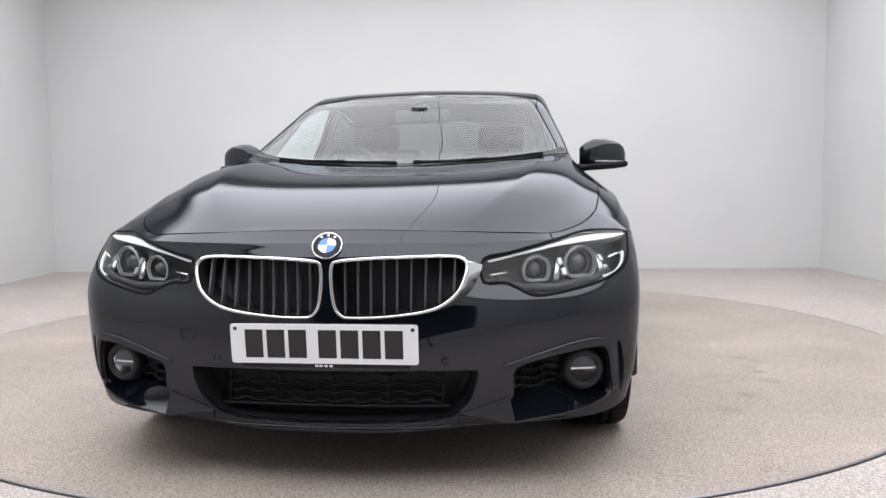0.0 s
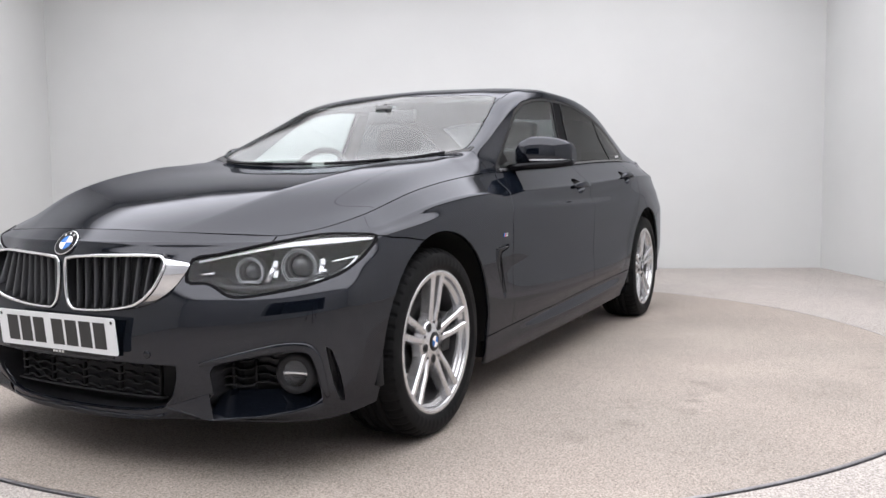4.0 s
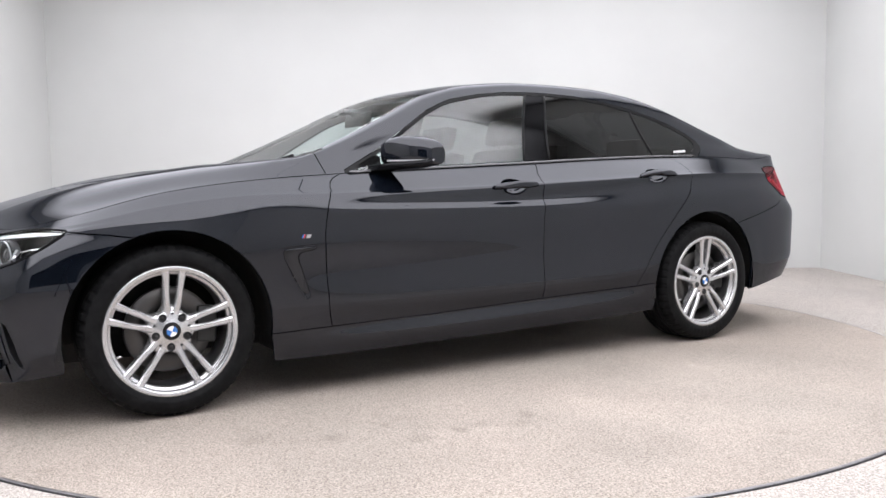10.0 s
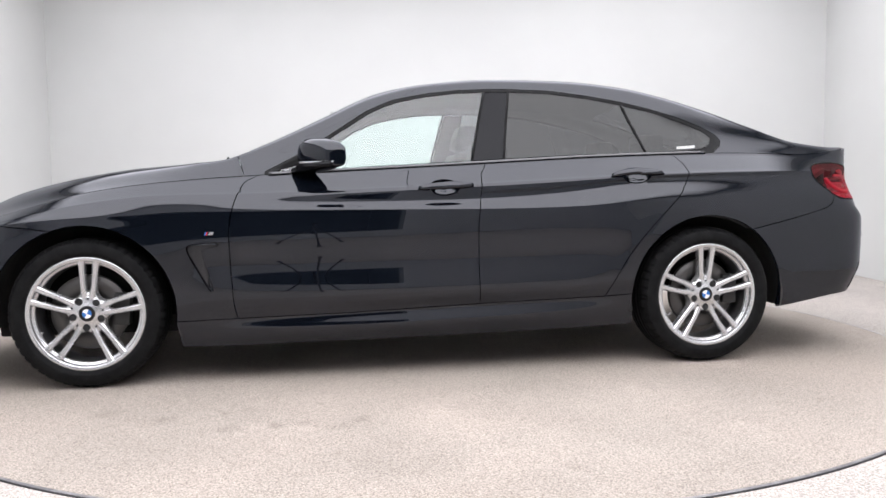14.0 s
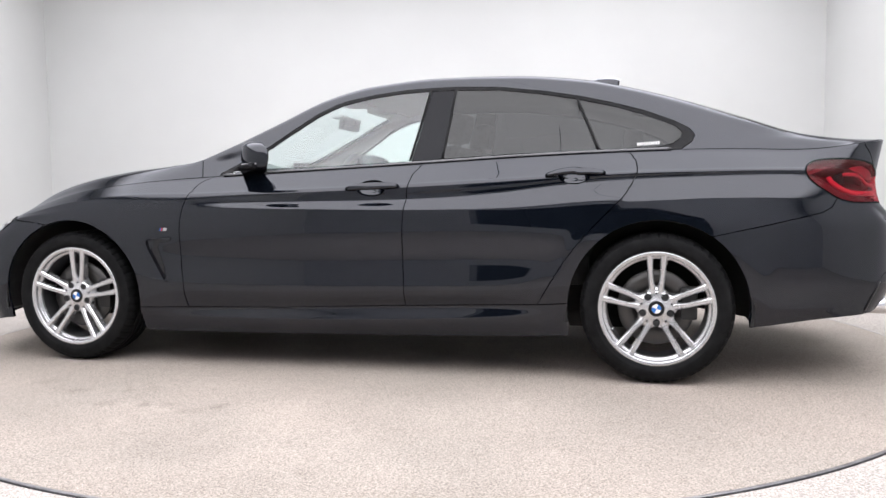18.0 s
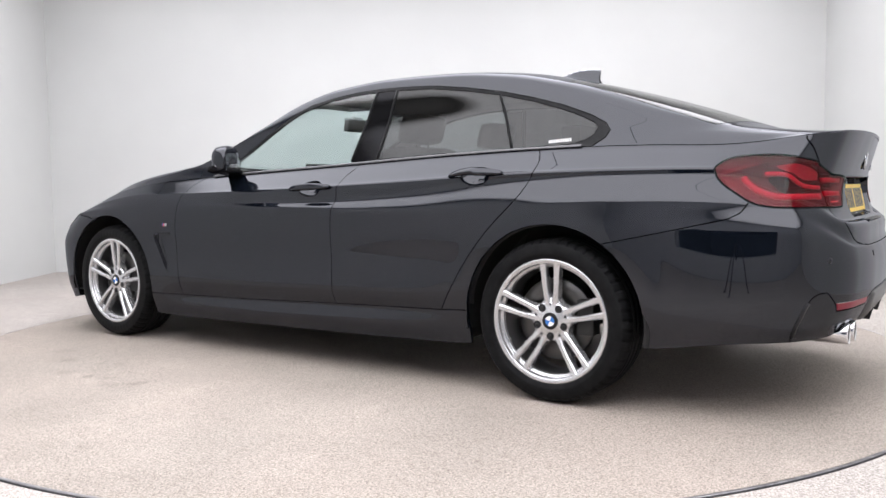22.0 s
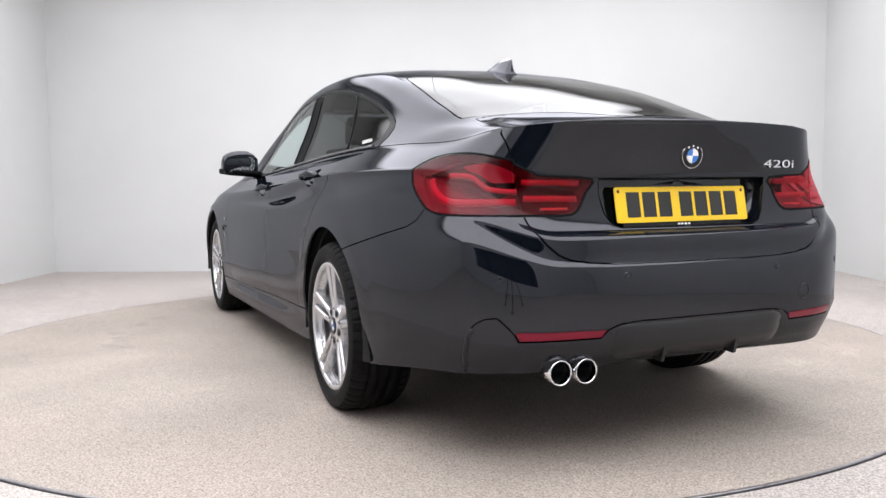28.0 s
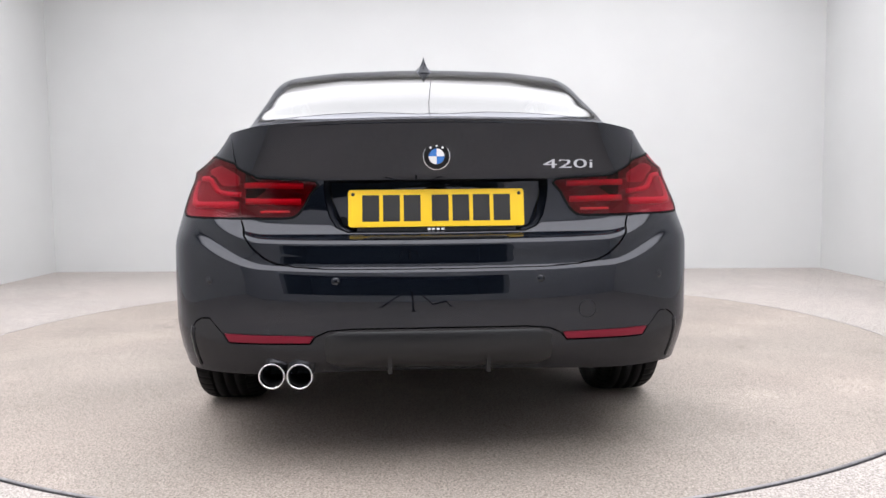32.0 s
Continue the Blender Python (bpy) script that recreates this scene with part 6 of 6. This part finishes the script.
# ---- aerial, wipers ----
def fin():
    bm = bmesh.new()
    rows = []
    for x, w, h in ((-1.03, .006, .006), (-1.045, .022, .016), (-1.07, .033, .030), (-1.10, .038, .046), (-1.13, .040, .060), (-1.16, .040, .070), (-1.19, .039, .077), (-1.215, .038, .080), (-1.232, .037, .078), (-1.238, .036, .030), (-1.250, .034, .006)):
        w, h = w * .85, h * .80
        zb = top_at(x, 0)[0].z - .002
        ring = []
        for k in range(17):
            t = -1 + 2 * k / 16
            prof = max(0, 1 - abs(t)) ** 2.4
            ring.append(bm.verts.new((x - .014 * prof * (h > .05), w * t, zb + .012 * min(1, h / .012) * (1 - t * t) ** .5 + max(0, h - .012) * prof)))
        rows.append(ring)
    for r0, r1 in zip(rows, rows[1:]):
        for k in range(16):
            bm.faces.new((r0[k], r0[k + 1], r1[k + 1], r1[k])).smooth = True
    bm.faces.new(rows[-1])
    bmesh.ops.recalc_face_normals(bm, faces=bm.faces)
    return bm


part("roof_aerial", fin(), M["paint"], car, "black shark-fin roof aerial")
for y0, y1, dx in ((-.55, -.02, .0), (.05, .60, .02)):
    path = []
    for t in np.linspace(0, 1, 8):
        y = y0 + (y1 - y0) * t
        q, n = top_at(.900 - .16 * y * y - dx * t, y)
        path.append(q + n * .006)
    wp = part("wiper", sweep(path, [Vector((-.4, 0, 1))] * 8, .006, .006, n=6), M["dark"], P["windscreen"], "black wiper blade")
    q, n = top_at(.93, (y0 + y1) / 2 - .15)
    part("wiper_arm", sweep([q + n * .008, path[4] + Vector((0, 0, .004))], [UP] * 2, .008, .005, n=6), M["dark"], P["windscreen"])

# ---- tail pipes, fins, small bumper details ----
for y, x in ((.488, -2.405), (.406, -2.415)):
    bm = lathe([(.0335, .0), (.036, .004), (.0385, .001), (.0385, -.02), (.036, -.16), (.033, -.16), (.0335, -.004)], 36)
    tp = part("tail_pipe", bm, M["chrome"], car, "round chrome tail pipe")
    tp.matrix_basis = face_to(Vector((x, y, .305)), Vector((-1, 0, 0)), UP)
    part("pipe_bore", lathe([(.0005, -.14), (.033, -.14), (.033, -.02)], 24), M["lamp_dark"], tp)
    part("silencer_pipe", lathe([(.03, -.1), (.03, -.45), (.0005, -.45)], 16), M["brake"], tp)
for y in (.143, -.143):
    bm = bmesh.new()
    vs = [bm.verts.new(q) for q in ((-2.462, y - .006, .405), (-2.462, y + .006, .405), (-2.436, y - .006, .312), (-2.436, y + .006, .312), (-2.37, y - .006, .316), (-2.37, y + .006, .316), (-2.40, y - .006, .405), (-2.40, y + .006, .405))]
    for q in ((0, 1, 3, 2), (2, 3, 5, 4), (4, 5, 7, 6), (6, 7, 1, 0), (0, 2, 4, 6), (1, 7, 5, 3)):
        bm.faces.new([vs[i] for i in q])
    bmesh.ops.recalc_face_normals(bm, faces=bm.faces)
    part("diffuser_fin", bm, M["satin"], P["rear_valance"])


# raised satin diffuser between the fins, its ends slanted
bm = bmesh.new()
rows = []
for s in np.linspace(18.66, 20.0, 15):
    f = max(0, min(1, (s - 18.66) / .16))
    z1, z0 = .425 + .020 * f, .345 - .020 * f
    row = []
    for g, out in ((0, -.004), (.10, .009), (.55, .012), (.9, .009), (1, -.004)):
        p, n = band_at(s, z1 + (z0 - z1) * g)
        row.append(p + n * (-.004 + (out + .004) * (.15 + .85 * f)))
    rows.append(row)
rows += [[Vector((q.x, -q.y, q.z)) for q in r] for r in rows[:-1][::-1]]
grid = [[bm.verts.new(q) for q in r] for r in rows]
for r0, r1 in zip(grid, grid[1:]):
    for i in range(4):
        bm.faces.new((r0[i], r1[i], r1[i + 1], r0[i + 1])).smooth = True
bmesh.ops.recalc_face_normals(bm, faces=bm.faces)
part("diffuser_panel", bm, M["satin"], P["rear_valance"], "satin dark grey diffuser panel")


def ring_mark(p, n, r, host, w=.0012):
    path = [Vector((r * math.cos(a), 0, r * math.sin(a))) for a in np.linspace(0, 2 * math.pi, 25)[:-1]]
    o = part("cover_seam", sweep(path, [Vector((0, 1, 0))] * 24, w, .0008, True, 4), M["lamp_dark"], host)
    o.matrix_basis = face_to(p + n * .0006, n, UP)


def sensor(p, n, host):
    o = part("parking_sensor", lathe([(.0005, .0012), (.009, .0012), (.0098, .0005), (.0105, -.001)], 20), M["paint"], host)
    o.matrix_basis = face_to(p + n * .0005, n, UP)
    path = [Vector((.0112 * math.cos(a), 0, .0112 * math.sin(a))) for a in np.linspace(0, 2 * math.pi, 17)[:-1]]
    s_ = part("sensor_seam", sweep(path, [Vector((0, 1, 0))] * 16, .0009, .0007, True, 4), M["lamp_dark"], o)


flip = lambda v: Vector((v.x, -v.y, v.z))
p, n = band_at(2.0, .440)
ring_mark(flip(p), flip(n), .023, P["front_bumper"])
p, n = band_at(18.28, .495)
ring_mark(flip(p), flip(n), .026, P["rear_bumper"])
for s, z, host in ((1.56, .377, "front_bumper"), (17.40, .584, "rear_bumper"), (18.83, .587, "rear_bumper")):
    p, n = band_at(s, z)
    sensor(p, n, P[host])
    sensor(flip(p), flip(n), P[host])
vs_, vn_ = band_loop([(17.0, .315), (17.01, .36), (17.05, .415), (17.10, .44)])
pair("outlet_slit", sweep(vs_, vn_, .008, .004, n=6), M["lamp_dark"], P["rear_bumper"], "dark bumper outlet slit")
# boot grip slot and number-plate lamps
part("boot_grip", box(bmesh.new(), -2.4345, -2.395, -.20, .20, .7035, .7085, .002), M["lamp_dark"], P["boot_lid"])
for y in (.2, -.2):
    part("plate_lamp", box(bmesh.new(), -2.34, -2.32, y - .03, y + .03, .862, .867, .002), M["lamp_lens"], P["boot_lid"])
# ---- cabin ----
part("headliner", panel_mesh("headliner", groups["roof"], both=True, gap=0, depth=0, lift=-.03), M["headliner"], car, "grey cloth headliner")
for nm in ("front_door", "rear_door", "rear_quarter"):
    for sgn in (0, 1):
        part("door_card", panel_mesh("door_card", [f for f in groups[nm] if f.calc_center_median().z > .35], mirror=bool(sgn), gap=0, depth=0, lift=-.055), M["cabin"], P[nm, sgn], "dark inner door trim")
for sgn in (0, 1):
    part("pillar_lining", panel_mesh("pillar_lining", groups["side_frame"] + groups["pillar_trim"], mirror=bool(sgn), gap=.002, depth=0, lift=-.022), M["headliner"], P["side_frame", sgn])
bm = bmesh.new()
rows = []
for x, z, w in ((.90, .90, .60), (.82, .925, .64), (.66, .935, .675), (.52, .925, .68), (.47, .89, .68), (.50, .80, .67), (.56, .55, .66)):
    rows.append([bm.verts.new((x, w * t, z + (.035 * math.exp(-((w * t + .36) / .16) ** 2) if .45 < x < .7 and z > .85 else 0))) for t in np.linspace(-1, 1, 25)])
for a, b in zip(rows, rows[1:]):
    for i in range(24):
        bm.faces.new((a[i], a[i + 1], b[i + 1], b[i])).smooth = True
part("dashboard", bm, M["cabin"], car, "black dashboard")
part("display", box(bmesh.new(), .50, .512, -.02, .19, .915, .99, .004), M["piano"], car, "black centre display")
path = [Vector((0, .185 * math.cos(a), .185 * math.sin(a))) for a in np.linspace(0, 2 * math.pi, 41)[:-1]]
sw = part("steering_wheel", sweep(path, [Vector((1, 0, 0))] * 40, .014, .014, True, 8), M["cabin"], car, "black steering wheel")
sw.matrix_basis = pose(.40, -.36, .875, 0, -24, 0)
part("wheel_boss", box(bmesh.new(), -.03, .02, -.07, .07, -.06, .05, .02), M["cabin"], sw)
for a in (0, 180, 270):
    b = box(bmesh.new(), -.006, .008, .05, .175, -.018, .018, .004)
    bmesh.ops.rotate(b, verts=b.verts, cent=(0, 0, 0), matrix=Matrix.Rotation(math.radians(a), 3, "X"))
    part("wheel_spoke", b, M["cabin"], sw)
part("console", box(bmesh.new(), -.55, .52, -.12, .12, .35, .62, .03), M["cabin"], car, "dark centre console")


def cushion(bm, x0, x1, y0, y1, z0, z1, r):
    box(bm, x0, x1, y0, y1, z0, z1, r)
    return bm


def slant(bm, x0, z0, k):
    for v in bm.verts:
        v.co.x -= (v.co.z - z0) * k
    for f in bm.faces:
        f.smooth = True
    return bm


def front_seat(y):
    s = part("front_seat", cushion(bmesh.new(), -.32, .22, y - .25, y + .25, .38, .55, .06), M["seat"], car, "black leather front seat")
    part("backrest", slant(cushion(bmesh.new(), -.36, -.22, y - .24, y + .24, .50, 1.045, .06), 0, .5, .30), M["seat"], s)
    part("head_restraint", slant(cushion(bmesh.new(), -.345, -.235, y - .135, y + .135, 1.06, 1.205, .045), 0, .5, .26), M["seat"], s)
    for d in (-.05, .05):
        part("restraint_post", sweep([Vector((-.445, y + d, 1.02)), Vector((-.455, y + d, 1.09))], [Vector((1, 0, 0))] * 2, .006, .006), M["satin_chrome"], s)


front_seat(-.37)
front_seat(.37)
bench = part("rear_bench", cushion(bmesh.new(), -1.12, -.62, -.62, .62, .38, .56, .06), M["seat"], car, "black leather rear bench")
part("backrest", slant(cushion(bmesh.new(), -1.12, -.98, -.62, .62, .5, 1.0, .06), 0, .5, .35), M["seat"], bench)
for y in (-.36, .36):
    part("head_restraint", cushion(bmesh.new(), -1.36, -1.26, y - .13, y + .13, 1.0, 1.11, .04), M["seat"], bench)
part("parcel_shelf", box(bmesh.new(), -1.93, -1.25, -.56, .56, .97, .99, .004), M["cabin"], car)
mir = part("inner_mirror", slant(box(bmesh.new(), .225, .262, -.135, .135, 1.168, 1.238, .014), 0, 1.2, .2), M["cabin"], car, "black inner mirror")
part("mirror_stalk", sweep([Vector((.265, 0, 1.225)), Vector((.31, 0, 1.255))], [Vector((0, 1, 0))] * 2, .012, .012), M["cabin"], mir)
part("sensor_housing", box(bmesh.new(), .26, .34, -.04, .04, 1.236, 1.256, .008), M["headliner"], mir)
for y in (-.36, .36):
    part("sun_visor", box(bmesh.new(), .02, .16, y - .16, y + .16, 1.268, 1.28, .005), M["headliner"], car)
def motions():
    rows_t, rows_c = [], []
    for i in range(33):
        m = pose(AXIS[0], AXIS[1], 0, 0, 0, table_turn(i))
        rows_t.append((float(i), m))
        rows_c.append((float(i), m @ Matrix.Translation((*CAR_OFF, 0))))
    walk(turntable, rows_t)
    walk(car, rows_c)


motions()
